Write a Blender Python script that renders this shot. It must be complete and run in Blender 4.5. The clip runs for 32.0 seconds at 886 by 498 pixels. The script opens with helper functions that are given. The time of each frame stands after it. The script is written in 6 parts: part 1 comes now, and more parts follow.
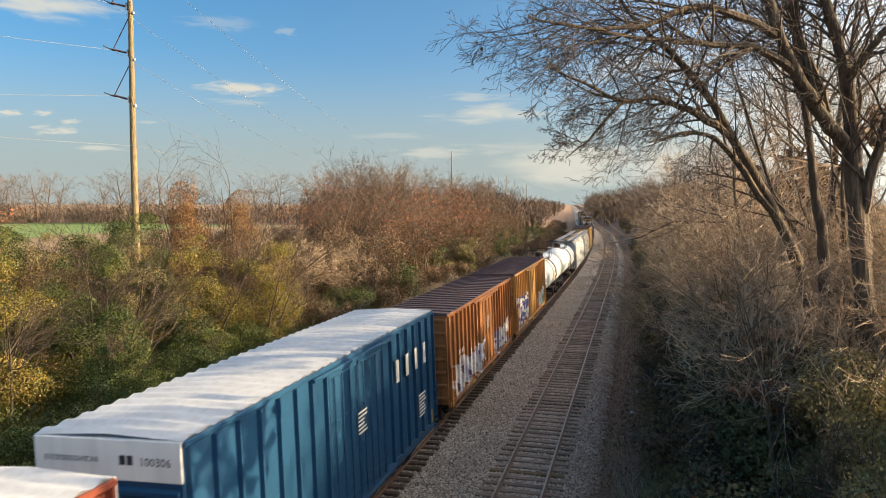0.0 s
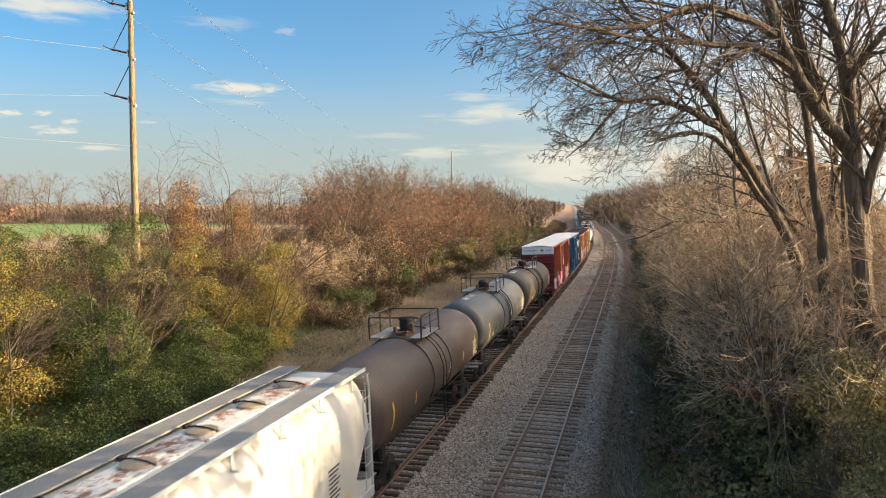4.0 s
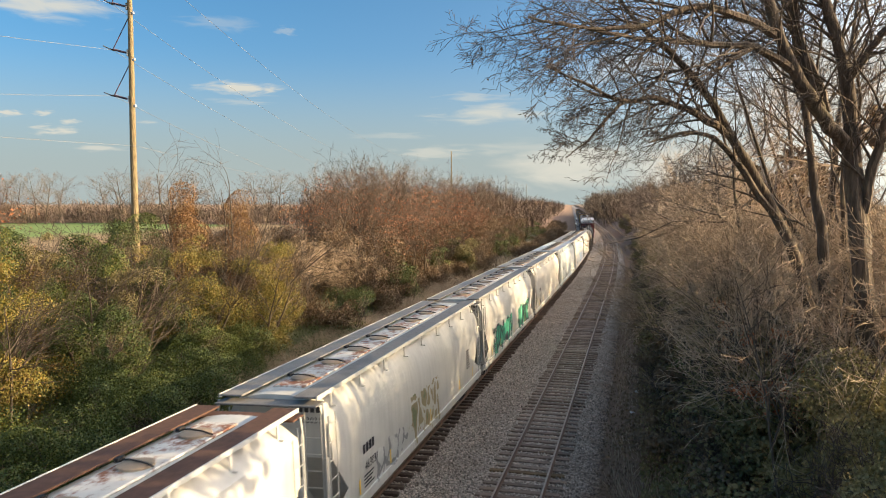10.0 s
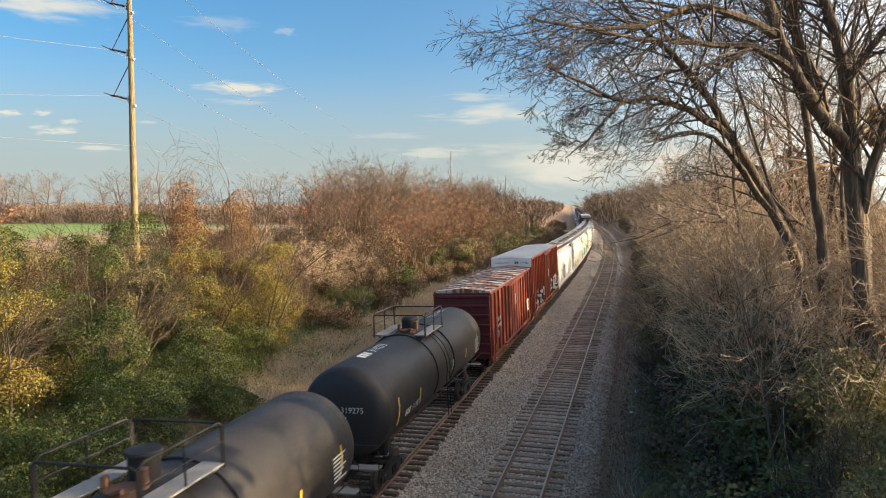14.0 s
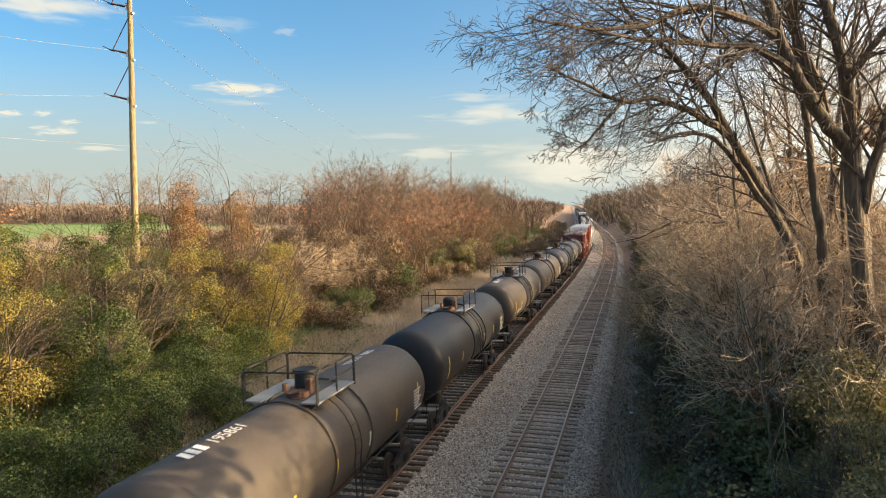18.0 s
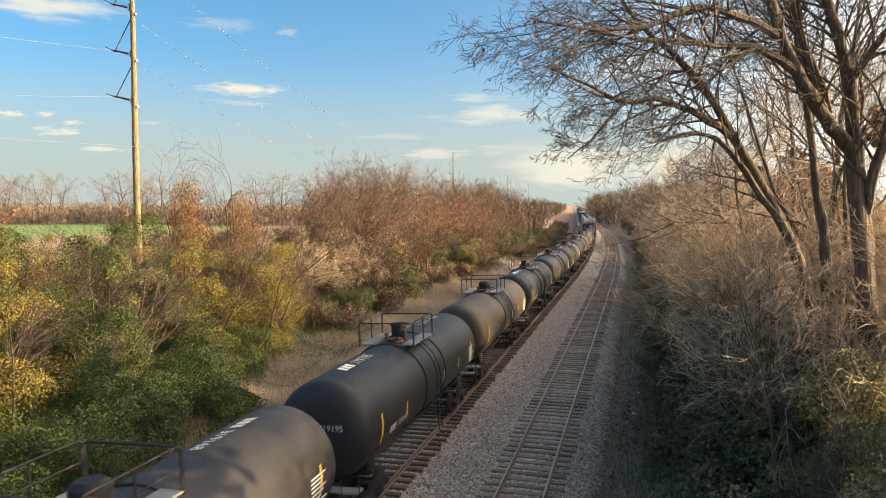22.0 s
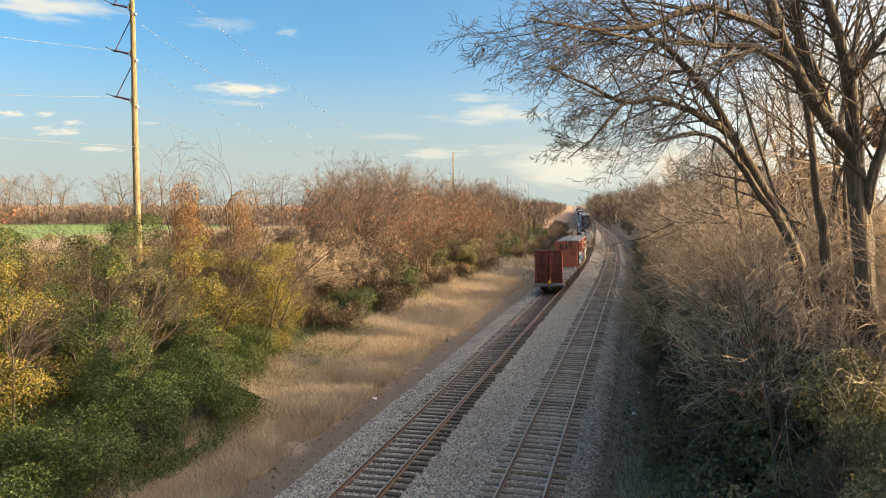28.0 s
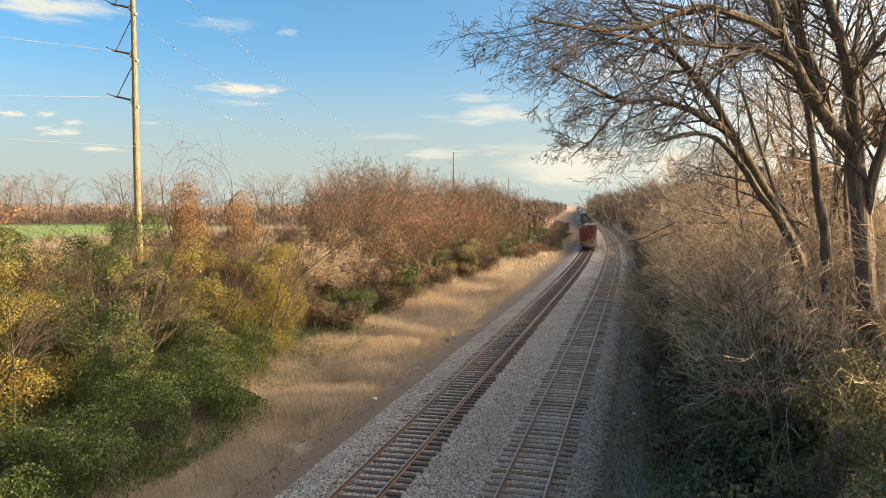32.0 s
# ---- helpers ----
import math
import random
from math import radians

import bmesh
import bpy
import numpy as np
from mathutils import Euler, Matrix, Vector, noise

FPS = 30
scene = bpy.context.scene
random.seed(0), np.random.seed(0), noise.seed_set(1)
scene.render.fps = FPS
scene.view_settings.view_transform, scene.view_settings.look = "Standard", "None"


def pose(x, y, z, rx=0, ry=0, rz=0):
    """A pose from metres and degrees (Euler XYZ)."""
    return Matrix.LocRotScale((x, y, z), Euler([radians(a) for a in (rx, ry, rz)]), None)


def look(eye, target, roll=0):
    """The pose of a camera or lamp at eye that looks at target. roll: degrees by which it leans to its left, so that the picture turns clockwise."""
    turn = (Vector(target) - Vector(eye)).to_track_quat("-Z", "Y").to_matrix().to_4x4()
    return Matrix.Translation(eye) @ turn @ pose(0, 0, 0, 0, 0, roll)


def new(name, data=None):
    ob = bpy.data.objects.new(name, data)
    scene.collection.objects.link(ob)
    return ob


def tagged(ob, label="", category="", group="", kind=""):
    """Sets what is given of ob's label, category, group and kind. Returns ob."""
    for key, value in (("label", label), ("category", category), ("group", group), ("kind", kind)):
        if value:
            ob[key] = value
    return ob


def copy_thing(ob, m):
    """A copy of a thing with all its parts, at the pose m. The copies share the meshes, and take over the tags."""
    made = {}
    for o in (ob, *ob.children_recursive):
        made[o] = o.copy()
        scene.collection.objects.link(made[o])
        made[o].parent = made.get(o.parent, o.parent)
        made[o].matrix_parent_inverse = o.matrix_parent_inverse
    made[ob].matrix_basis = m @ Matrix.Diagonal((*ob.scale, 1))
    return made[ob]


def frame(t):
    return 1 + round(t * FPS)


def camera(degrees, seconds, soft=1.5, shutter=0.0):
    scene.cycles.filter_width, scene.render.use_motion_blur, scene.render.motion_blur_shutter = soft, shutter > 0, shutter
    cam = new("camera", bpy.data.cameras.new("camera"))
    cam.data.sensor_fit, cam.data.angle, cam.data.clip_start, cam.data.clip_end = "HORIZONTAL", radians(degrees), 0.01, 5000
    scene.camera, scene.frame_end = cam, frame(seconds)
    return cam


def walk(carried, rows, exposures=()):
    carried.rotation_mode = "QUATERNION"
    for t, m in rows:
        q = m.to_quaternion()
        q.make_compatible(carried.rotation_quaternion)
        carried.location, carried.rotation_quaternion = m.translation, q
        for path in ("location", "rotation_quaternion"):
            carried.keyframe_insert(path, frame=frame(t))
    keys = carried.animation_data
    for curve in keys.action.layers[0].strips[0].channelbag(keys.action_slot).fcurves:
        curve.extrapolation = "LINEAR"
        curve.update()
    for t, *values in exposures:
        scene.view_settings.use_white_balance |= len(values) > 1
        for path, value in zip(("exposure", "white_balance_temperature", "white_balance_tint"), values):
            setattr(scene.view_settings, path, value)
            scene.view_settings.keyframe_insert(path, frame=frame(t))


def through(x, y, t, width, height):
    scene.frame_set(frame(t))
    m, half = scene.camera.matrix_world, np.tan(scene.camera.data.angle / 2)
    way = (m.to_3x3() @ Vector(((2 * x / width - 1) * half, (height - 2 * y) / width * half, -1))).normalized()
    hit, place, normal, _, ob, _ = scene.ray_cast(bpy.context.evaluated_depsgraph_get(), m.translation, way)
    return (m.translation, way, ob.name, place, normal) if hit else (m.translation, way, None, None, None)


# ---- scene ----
# ---- camera ----
cam = camera(62.98, 32.0, soft=1.0, shutter=0.12)
EYE_Z, TILT, TURN = 9.334, 86.468, 14.99


def eye(right, down):
    """The camera's pose with a slight sway: arc minutes to the left and upwards."""
    return pose(0, 0, EYE_Z, TILT + down / 60, 0, TURN + right / 60)


walk(cam, [(0.0, eye(-8.1, -4.0)), (9.0, eye(-8.6, -4.0)), (13.0, eye(-10.2, -4.0)), (17.5, eye(-10.7, -3.5)), (18.5, eye(-8.1, -0.8)),
           (20.0, eye(-4.0, -0.8)), (22.0, eye(0, 0)), (24.5, eye(-2.1, -0.8)), (27.5, eye(0, 0)), (31.0, eye(0, 0)), (32.0, eye(2.7, 0))],
     exposures=[(0.0, 1.12, 6400, 6), (1.0, 1.18, 6400, 6), (3.0, 1.4, 6600, 6), (6.0, 1.14, 6400, 6), (11.0, 1.1, 6400, 6), (13.0, 1.2, 6400, 6), (18.0, 1.42, 6700, 5), (32.0, 1.46, 6700, 5)])

# ---- light ----
SUN_EL, SUN_AZ = radians(17.0), radians(78.0)   # azimuth clockwise from +Y, the way along the track
to_sun = Vector((math.sin(SUN_AZ) * math.cos(SUN_EL), math.cos(SUN_AZ) * math.cos(SUN_EL), math.sin(SUN_EL)))
sun = new("sun", bpy.data.lights.new("sun", "SUN"))
sun.data.energy, sun.data.angle, sun.data.color = 5.0, radians(0.6), (1.0, 0.73, 0.42)
sun.matrix_world = look(to_sun * 100, (0, 0, 0))


def build_world():
    w = bpy.data.worlds.new("sky")
    scene.world = w
    w.use_nodes = True
    nt = w.node_tree
    nt.nodes.clear()
    N, L = nt.nodes.new, nt.links.new
    sky = N("ShaderNodeTexSky")
    sky.sky_type, sky.sun_disc = "NISHITA", False
    sky.sun_elevation, sky.sun_rotation = SUN_EL, SUN_AZ
    sky.air_density, sky.dust_density, sky.ozone_density = 0.6, 4.0, 1.0
    tc = N("ShaderNodeTexCoord")
    total = None
    # wisps of cloud: heading (deg, clockwise from the track), height (deg), half width, half height, density
    for az, el, ww, hh, dens in ((-30.1, 8.6, 3.11, 0.56, 0.95), (-11.4, 6.9, 4.69, 0.76, 0.75), (-15.6, 4.0, 3.36, 0.54, 0.6), (-43.0, 13.3, 4.33, 1.1, 0.85), (-42.9, 5.1, 1.58, 0.39, 0.9),
                                 (-43.5, 6.2, 0.71, 0.24, 0.8), (-45.8, 6.1, 1.07, 0.27, 0.9), (-42.0, 5.7, 0.8, 0.2, 0.8), (-40.0, 3.9, 1.94, 0.24, 0.7), (-12.5, 8.2, 2.91, 0.4, 0.45),
                                 (-26.8, 12.9, 0.96, 0.35, 0.3), (-31.8, 13.2, 2.99, 0.6, 0.25), (-5.0, 2.9, 7.5, 2.0, 0.9), (3.7, 2.6, 8.05, 2.6, 0.9), (13.3, 8.2, 10.22, 4.33, 0.85),
                                 (-18.7, 5.3, 3.13, 0.31, 0.3), (-30.5, 7.6, 2.59, 0.26, 0.35), (-37.0, 5.9, 0.99, 0.12, 0.5), (-9.0, 4.4, 4.9, 0.62, 0.35), (0.8, 10.2, 6.46, 1.72, 0.55)):
        a, e = radians(az), radians(el)
        c = Vector((math.sin(a) * math.cos(e), math.cos(a) * math.cos(e), math.sin(e)))
        rt = Vector((math.cos(a), -math.sin(a), 0))
        up = rt.cross(c)
        comb = N("ShaderNodeCombineXYZ")
        for k, (axis, size) in enumerate(((rt, ww), (up, hh))):
            d = N("ShaderNodeVectorMath")
            d.operation = "DOT_PRODUCT"
            L(tc.outputs["Generated"], d.inputs[0])
            d.inputs[1].default_value = axis / math.sin(radians(size))
            o = N("ShaderNodeMath")
            o.operation = "SUBTRACT"
            L(d.outputs["Value"], o.inputs[0])
            o.inputs[1].default_value = axis.dot(c) / math.sin(radians(size))
            L(o.outputs[0], comb.inputs[k])
        nz = N("ShaderNodeTexNoise")
        nz.inputs["Scale"].default_value, nz.inputs["Detail"].default_value, nz.inputs["Distortion"].default_value = 1.3, 6, 0.6
        off = N("ShaderNodeVectorMath")
        off.operation = "ADD"
        off.inputs[1].default_value = (az, el, 0)
        L(comb.outputs[0], off.inputs[0])
        L(off.outputs[0], nz.inputs["Vector"])
        ln = N("ShaderNodeVectorMath")
        ln.operation = "LENGTH"
        L(comb.outputs[0], ln.inputs[0])
        add = N("ShaderNodeMath")
        add.operation = "MULTIPLY_ADD"
        L(nz.outputs["Fac"], add.inputs[0])
        add.inputs[1].default_value = -2.4
        L(ln.outputs["Value"], add.inputs[2])
        mr = N("ShaderNodeMapRange")
        mr.interpolation_type = "SMOOTHSTEP"
        L(add.outputs[0], mr.inputs["Value"])
        mr.inputs["From Min"].default_value, mr.inputs["From Max"].default_value = -0.1, -1.1
        mr.inputs["To Min"].default_value, mr.inputs["To Max"].default_value = 0.0, dens
        # only the side of the sky on which the cloud stands
        side = N("ShaderNodeVectorMath")
        side.operation = "DOT_PRODUCT"
        L(tc.outputs["Generated"], side.inputs[0])
        side.inputs[1].default_value = c
        gt = N("ShaderNodeMath")
        gt.operation = "GREATER_THAN"
        gt.inputs[1].default_value = 0.0
        L(side.outputs["Value"], gt.inputs[0])
        ml = N("ShaderNodeMath")
        ml.operation = "MULTIPLY"
        L(gt.outputs[0], ml.inputs[0])
        L(mr.outputs[0], ml.inputs[1])
        if total is None:
            total = ml.outputs[0]
        else:
            s = N("ShaderNodeMath")
            s.operation = "MAXIMUM"
            L(total, s.inputs[0])
            L(ml.outputs[0], s.inputs[1])
            total = s.outputs[0]
    mix = N("ShaderNodeMix")
    mix.data_type = "RGBA"
    L(total, mix.inputs["Factor"])
    soft = N("ShaderNodeGamma")
    soft.inputs[1].default_value = 1.0
    L(sky.outputs[0], soft.inputs[0])
    deep = N("ShaderNodeHueSaturation")
    deep.inputs["Hue"].default_value, deep.inputs["Saturation"].default_value = 0.488, 1.4
    deep.inputs["Value"].default_value = 0.82
    L(soft.outputs[0], deep.inputs["Color"])
    # pale haze that thickens towards the horizon all round
    high = N("ShaderNodeSeparateXYZ")
    L(tc.outputs["Generated"], high.inputs[0])
    low = N("ShaderNodeMapRange")
    low.interpolation_type = "SMOOTHSTEP"
    L(high.outputs["Z"], low.inputs["Value"])
    for key, val in (("From Min", 0.0), ("From Max", 0.21), ("To Min", 0.92), ("To Max", 0.0)):
        low.inputs[key].default_value = val
    haze = N("ShaderNodeMix")
    haze.data_type = "RGBA"
    L(low.outputs[0], haze.inputs["Factor"])
    L(deep.outputs[0], haze.inputs[6])
    haze.inputs[7].default_value = (1.50, 1.70, 1.68, 1)
    # bright warm air round the low sun
    near = N("ShaderNodeVectorMath")
    near.operation = "DOT_PRODUCT"
    L(tc.outputs["Generated"], near.inputs[0])
    near.inputs[1].default_value = to_sun
    glow = N("ShaderNodeMapRange")
    glow.interpolation_type = "SMOOTHSTEP"
    L(near.outputs["Value"], glow.inputs["Value"])
    for key, val in (("From Min", 0.1), ("From Max", 1.0), ("To Min", 0.0), ("To Max", 1.0)):
        glow.inputs[key].default_value = val
    warm = N("ShaderNodeMix")
    warm.data_type, warm.blend_type = "RGBA", "ADD"
    L(glow.outputs[0], warm.inputs["Factor"])
    L(haze.outputs[2], warm.inputs[6])
    warm.inputs[7].default_value = (4.6, 4.1, 3.4, 1)
    L(warm.outputs[2], mix.inputs[6])
    mix.inputs[7].default_value = CLOUD
    bg = N("ShaderNodeBackground")
    bg.inputs["Strength"].default_value = SKY
    L(mix.outputs[2], bg.inputs["Color"])
    out = N("ShaderNodeOutputWorld")
    L(bg.outputs[0], out.inputs[0])


SKY = 0.15
CLOUD = (2.4, 2.25, 1.95, 1)
build_world()


# ---- materials ----
def nodes_of(name):
    m = bpy.data.materials.new(name)
    m.use_nodes = True
    nt = m.node_tree
    b = nt.nodes["Principled BSDF"]
    return m, nt, b


def noise_node(nt, coord, scale, detail=4, rough=0.55):
    n = nt.nodes.new("ShaderNodeTexNoise")
    n.inputs["Scale"].default_value, n.inputs["Detail"].default_value, n.inputs["Roughness"].default_value = scale, detail, rough
    nt.links.new(coord, n.inputs["Vector"])
    return n.outputs["Fac"]


def ramp_node(nt, fac, lo, hi, a=0.0, b=1.0):
    r = nt.nodes.new("ShaderNodeMapRange")
    nt.links.new(fac, r.inputs["Value"])
    for k, v in zip(("From Min", "From Max", "To Min", "To Max"), (lo, hi, a, b)):
        r.inputs[k].default_value = v
    return r.outputs[0]


def math_node(nt, op, a, b):
    n = nt.nodes.new("ShaderNodeMath")
    n.operation = op
    for i, v in enumerate((a, b)):
        if isinstance(v, (int, float)):
            n.inputs[i].default_value = v
        else:
            nt.links.new(v, n.inputs[i])
    return n.outputs[0]


def mix_node(nt, fac, a, b):
    m = nt.nodes.new("ShaderNodeMix")
    m.data_type = "RGBA"
    if isinstance(fac, (int, float)):
        m.inputs["Factor"].default_value = fac
    else:
        nt.links.new(fac, m.inputs["Factor"])
    for i, c in ((6, a), (7, b)):
        if isinstance(c, tuple):
            m.inputs[i].default_value = (*c[:3], 1)
        else:
            nt.links.new(c, m.inputs[i])
    return m.outputs[2]


def stretched(nt, coord, sx, sy, sz):
    mp = nt.nodes.new("ShaderNodeMapping")
    mp.inputs["Scale"].default_value = (sx, sy, sz)
    nt.links.new(coord, mp.inputs["Vector"])
    return mp.outputs[0]


def bump_node(nt, b, height, strength, distance):
    bp = nt.nodes.new("ShaderNodeBump")
    bp.inputs["Strength"].default_value, bp.inputs["Distance"].default_value = strength, distance
    nt.links.new(height, bp.inputs["Height"])
    nt.links.new(bp.outputs[0], b.inputs["Normal"])


def obj_coord(nt):
    return nt.nodes.new("ShaderNodeTexCoord").outputs["Object"]


def paint(name, color, rough=0.5, rust=0.15, rust_color=(0.16, 0.055, 0.022), dirt=0.25, metal=0.0, tags=(), gloss=0.4):
    """Weathered railcar paint: faded patches, grime streaks running down, rust, and sprayed tags (y0, y1, z0, z1, colours) on the side walls."""
    m, nt, b = nodes_of(name)
    c = obj_coord(nt)
    big = noise_node(nt, c, 0.7, 4)
    fine = noise_node(nt, c, 14, 3)
    streak = noise_node(nt, stretched(nt, c, 5, 5, 0.35), 1.0, 4)
    col = mix_node(nt, ramp_node(nt, big, 0.35, 0.7, 0, 0.35), color, tuple(min(1, v * 1.3 + 0.004) for v in color[:3]))
    col = mix_node(nt, ramp_node(nt, streak, 0.42, 0.75, 0, dirt), col, tuple(v * 0.45 + 0.015 for v in color[:3]))
    sep = nt.nodes.new("ShaderNodeSeparateXYZ")
    nt.links.new(c, sep.inputs[0])
    for y0, y1, z0, z1, fill, line, back in tags:
        yy = math_node(nt, "DIVIDE", math_node(nt, "SUBTRACT", sep.outputs["Y"], (y0 + y1) / 2), (y1 - y0) / 2)
        zz = math_node(nt, "DIVIDE", math_node(nt, "SUBTRACT", sep.outputs["Z"], (z0 + z1) / 2), (z1 - z0) / 2)
        wob = noise_node(nt, stretched(nt, c, 1, 1.6, 1.6), 1.0, 2)
        d = math_node(nt, "MAXIMUM", math_node(nt, "ABSOLUTE", yy, 0), math_node(nt, "ABSOLUTE", zz, 0))
        inside = math_node(nt, "LESS_THAN", math_node(nt, "ADD", d, math_node(nt, "MULTIPLY", math_node(nt, "SUBTRACT", wob, 0.5), 1.5)), 0.92)
        vor = nt.nodes.new("ShaderNodeTexVoronoi")
        vor.feature = "DISTANCE_TO_EDGE"
        vor.inputs["Scale"].default_value = 1.0
        wrp = nt.nodes.new("ShaderNodeTexNoise")
        wrp.inputs["Scale"].default_value = 1.1
        nt.links.new(c, wrp.inputs["Vector"])
        wm = nt.nodes.new("ShaderNodeVectorMath")
        wm.operation = "MULTIPLY_ADD"
        nt.links.new(wrp.outputs["Color"], wm.inputs[0])
        wm.inputs[1].default_value = (0.9, 1.4, 1.4)
        nt.links.new(stretched(nt, c, 0.6, 1.5, 0.9), wm.inputs[2])
        nt.links.new(wm.outputs[0], vor.inputs["Vector"])
        edge = math_node(nt, "LESS_THAN", vor.outputs["Distance"], 0.075)
        hole = math_node(nt, "GREATER_THAN", vor.outputs["Distance"], 0.27)
        tagc = mix_node(nt, edge, fill, line)
        tagc = mix_node(nt, hole, tagc, back)
        col = mix_node(nt, inside, col, tagc)
    rs = math_node(nt, "ADD", math_node(nt, "MULTIPLY", big, 0.5), math_node(nt, "MULTIPLY", streak, 0.5))
    rmask = ramp_node(nt, math_node(nt, "ADD", rs, math_node(nt, "MULTIPLY", fine, 0.25)), 0.78 - rust * 0.35, 0.86 - rust * 0.3)
    col = mix_node(nt, math_node(nt, "MULTIPLY", rmask, min(1.0, rust * 2.2)), col, rust_color)
    nt.links.new(col, b.inputs["Base Color"])
    nt.links.new(ramp_node(nt, fine, 0.2, 0.8, max(0.05, rough - 0.1), rough + 0.15), b.inputs["Roughness"])
    b.inputs["Metallic"].default_value, b.inputs["Specular IOR Level"].default_value = metal, gloss
    bump_node(nt, b, fine, 0.12, 0.01)
    return m


def plain(name, color, rough=0.7, var=0.35, scale=8.0, bump=0.3, metal=0.0, dist=0.02):
    """A surface with grain and stains at two scales, differing from object to object."""
    m, nt, b = nodes_of(name)
    c = obj_coord(nt)
    info = nt.nodes.new("ShaderNodeObjectInfo")
    n1, n2 = noise_node(nt, c, scale, 5), noise_node(nt, c, scale * 0.13, 3)
    f = math_node(nt, "ADD", math_node(nt, "MULTIPLY", n1, 0.6), math_node(nt, "MULTIPLY", n2, 0.4))
    f = math_node(nt, "ADD", f, math_node(nt, "MULTIPLY", math_node(nt, "SUBTRACT", info.outputs["Random"], 0.5), 0.25))
    col = mix_node(nt, ramp_node(nt, f, 0.3, 0.7), tuple(v * (1 - var) for v in color), tuple(min(1, v * (1 + var)) for v in color))
    nt.links.new(col, b.inputs["Base Color"])
    b.inputs["Roughness"].default_value, b.inputs["Metallic"].default_value = rough, metal
    bump_node(nt, b, n1, bump, dist)
    return m


def leafy(name, colors, rough=0.6, through=0.13):
    """Leaves: each one its own shade between the colours, letting some light through."""
    m, nt, b = nodes_of(name)
    g = nt.nodes.new("ShaderNodeNewGeometry")
    c = obj_coord(nt)
    ramp = nt.nodes.new("ShaderNodeValToRGB")
    el = ramp.color_ramp.elements
    while len(el) < len(colors):
        el.new(0.5)
    for i, k in enumerate(colors):
        el[i].position, el[i].color = i / max(1, len(colors) - 1), (*k, 1)
    f = math_node(nt, "ADD", math_node(nt, "MULTIPLY", g.outputs["Random Per Island"], 0.6), ramp_node(nt, noise_node(nt, c, 0.45, 3), 0.3, 0.7, -0.05, 0.45))
    nt.links.new(f, ramp.inputs[0])
    nt.links.new(ramp.outputs[0], b.inputs["Base Color"])
    b.inputs["Roughness"].default_value = rough
    tr = nt.nodes.new("ShaderNodeBsdfTranslucent")
    nt.links.new(ramp.outputs[0], tr.inputs["Color"])
    ms = nt.nodes.new("ShaderNodeMixShader")
    ms.inputs[0].default_value = through
    nt.links.new(b.outputs[0], ms.inputs[1])
    nt.links.new(tr.outputs[0], ms.inputs[2])
    nt.links.new(ms.outputs[0], nt.nodes["Material Output"].inputs["Surface"])
    return m


def ground_material():
    """Ground by its distance from the railway: leaf litter, bare dark soil, dry grass, weeds, stubble and a green field."""
    m, nt, b = nodes_of("ground_earth")
    uv = nt.nodes.new("ShaderNodeUVMap")
    sep = nt.nodes.new("ShaderNodeSeparateXYZ")
    nt.links.new(uv.outputs[0], sep.inputs[0])
    c = obj_coord(nt)
    n1, n2, n3 = noise_node(nt, c, 0.5, 5), noise_node(nt, c, 9, 5), noise_node(nt, c, 0.05, 3)
    u = math_node(nt, "ADD", math_node(nt, "MULTIPLY", sep.outputs[0], 1000.0), math_node(nt, "MULTIPLY", math_node(nt, "SUBTRACT", n1, 0.5), 3.0))
    wide = math_node(nt, "ADD", u, math_node(nt, "MULTIPLY", math_node(nt, "SUBTRACT", n3, 0.5), 12.0))
    soil = mix_node(nt, n2, (0.08, 0.055, 0.036), (0.27, 0.19, 0.13))
    straw = mix_node(nt, n2, (0.20, 0.145, 0.095), (0.38, 0.285, 0.195))
    weeds = mix_node(nt, n2, (0.035, 0.045, 0.018), (0.11, 0.10, 0.045))
    stubble = mix_node(nt, n2, (0.17, 0.12, 0.06), (0.30, 0.21, 0.11))
    crop = mix_node(nt, n2, (0.09, 0.155, 0.03), (0.15, 0.235, 0.055))
    litter = mix_node(nt, n2, (0.10, 0.062, 0.04), (0.34, 0.215, 0.14))
    col = mix_node(nt, ramp_node(nt, u, -4.6, -5.2), soil, straw)
    col = mix_node(nt, ramp_node(nt, u, -10.5, -12.5), col, weeds)
    col = mix_node(nt, ramp_node(nt, u, -26, -30), col, stubble)
    col = mix_node(nt, ramp_node(nt, wide, -105, -118), col, crop)
    beyond = math_node(nt, "SUBTRACT", math_node(nt, "MULTIPLY", sep.outputs[1], 1000.0), math_node(nt, "MULTIPLY", sep.outputs[0], 180.0))
    col = mix_node(nt, ramp_node(nt, beyond, 244, 250), col, litter)
    col = mix_node(nt, ramp_node(nt, u, 6.6, 7.8), col, litter)
    col = mix_node(nt, ramp_node(nt, u, 40, 55), col, stubble)
    nt.links.new(col, b.inputs["Base Color"])
    b.inputs["Roughness"].default_value = 0.95
    bump_node(nt, b, n2, 0.6, 0.06)
    return m


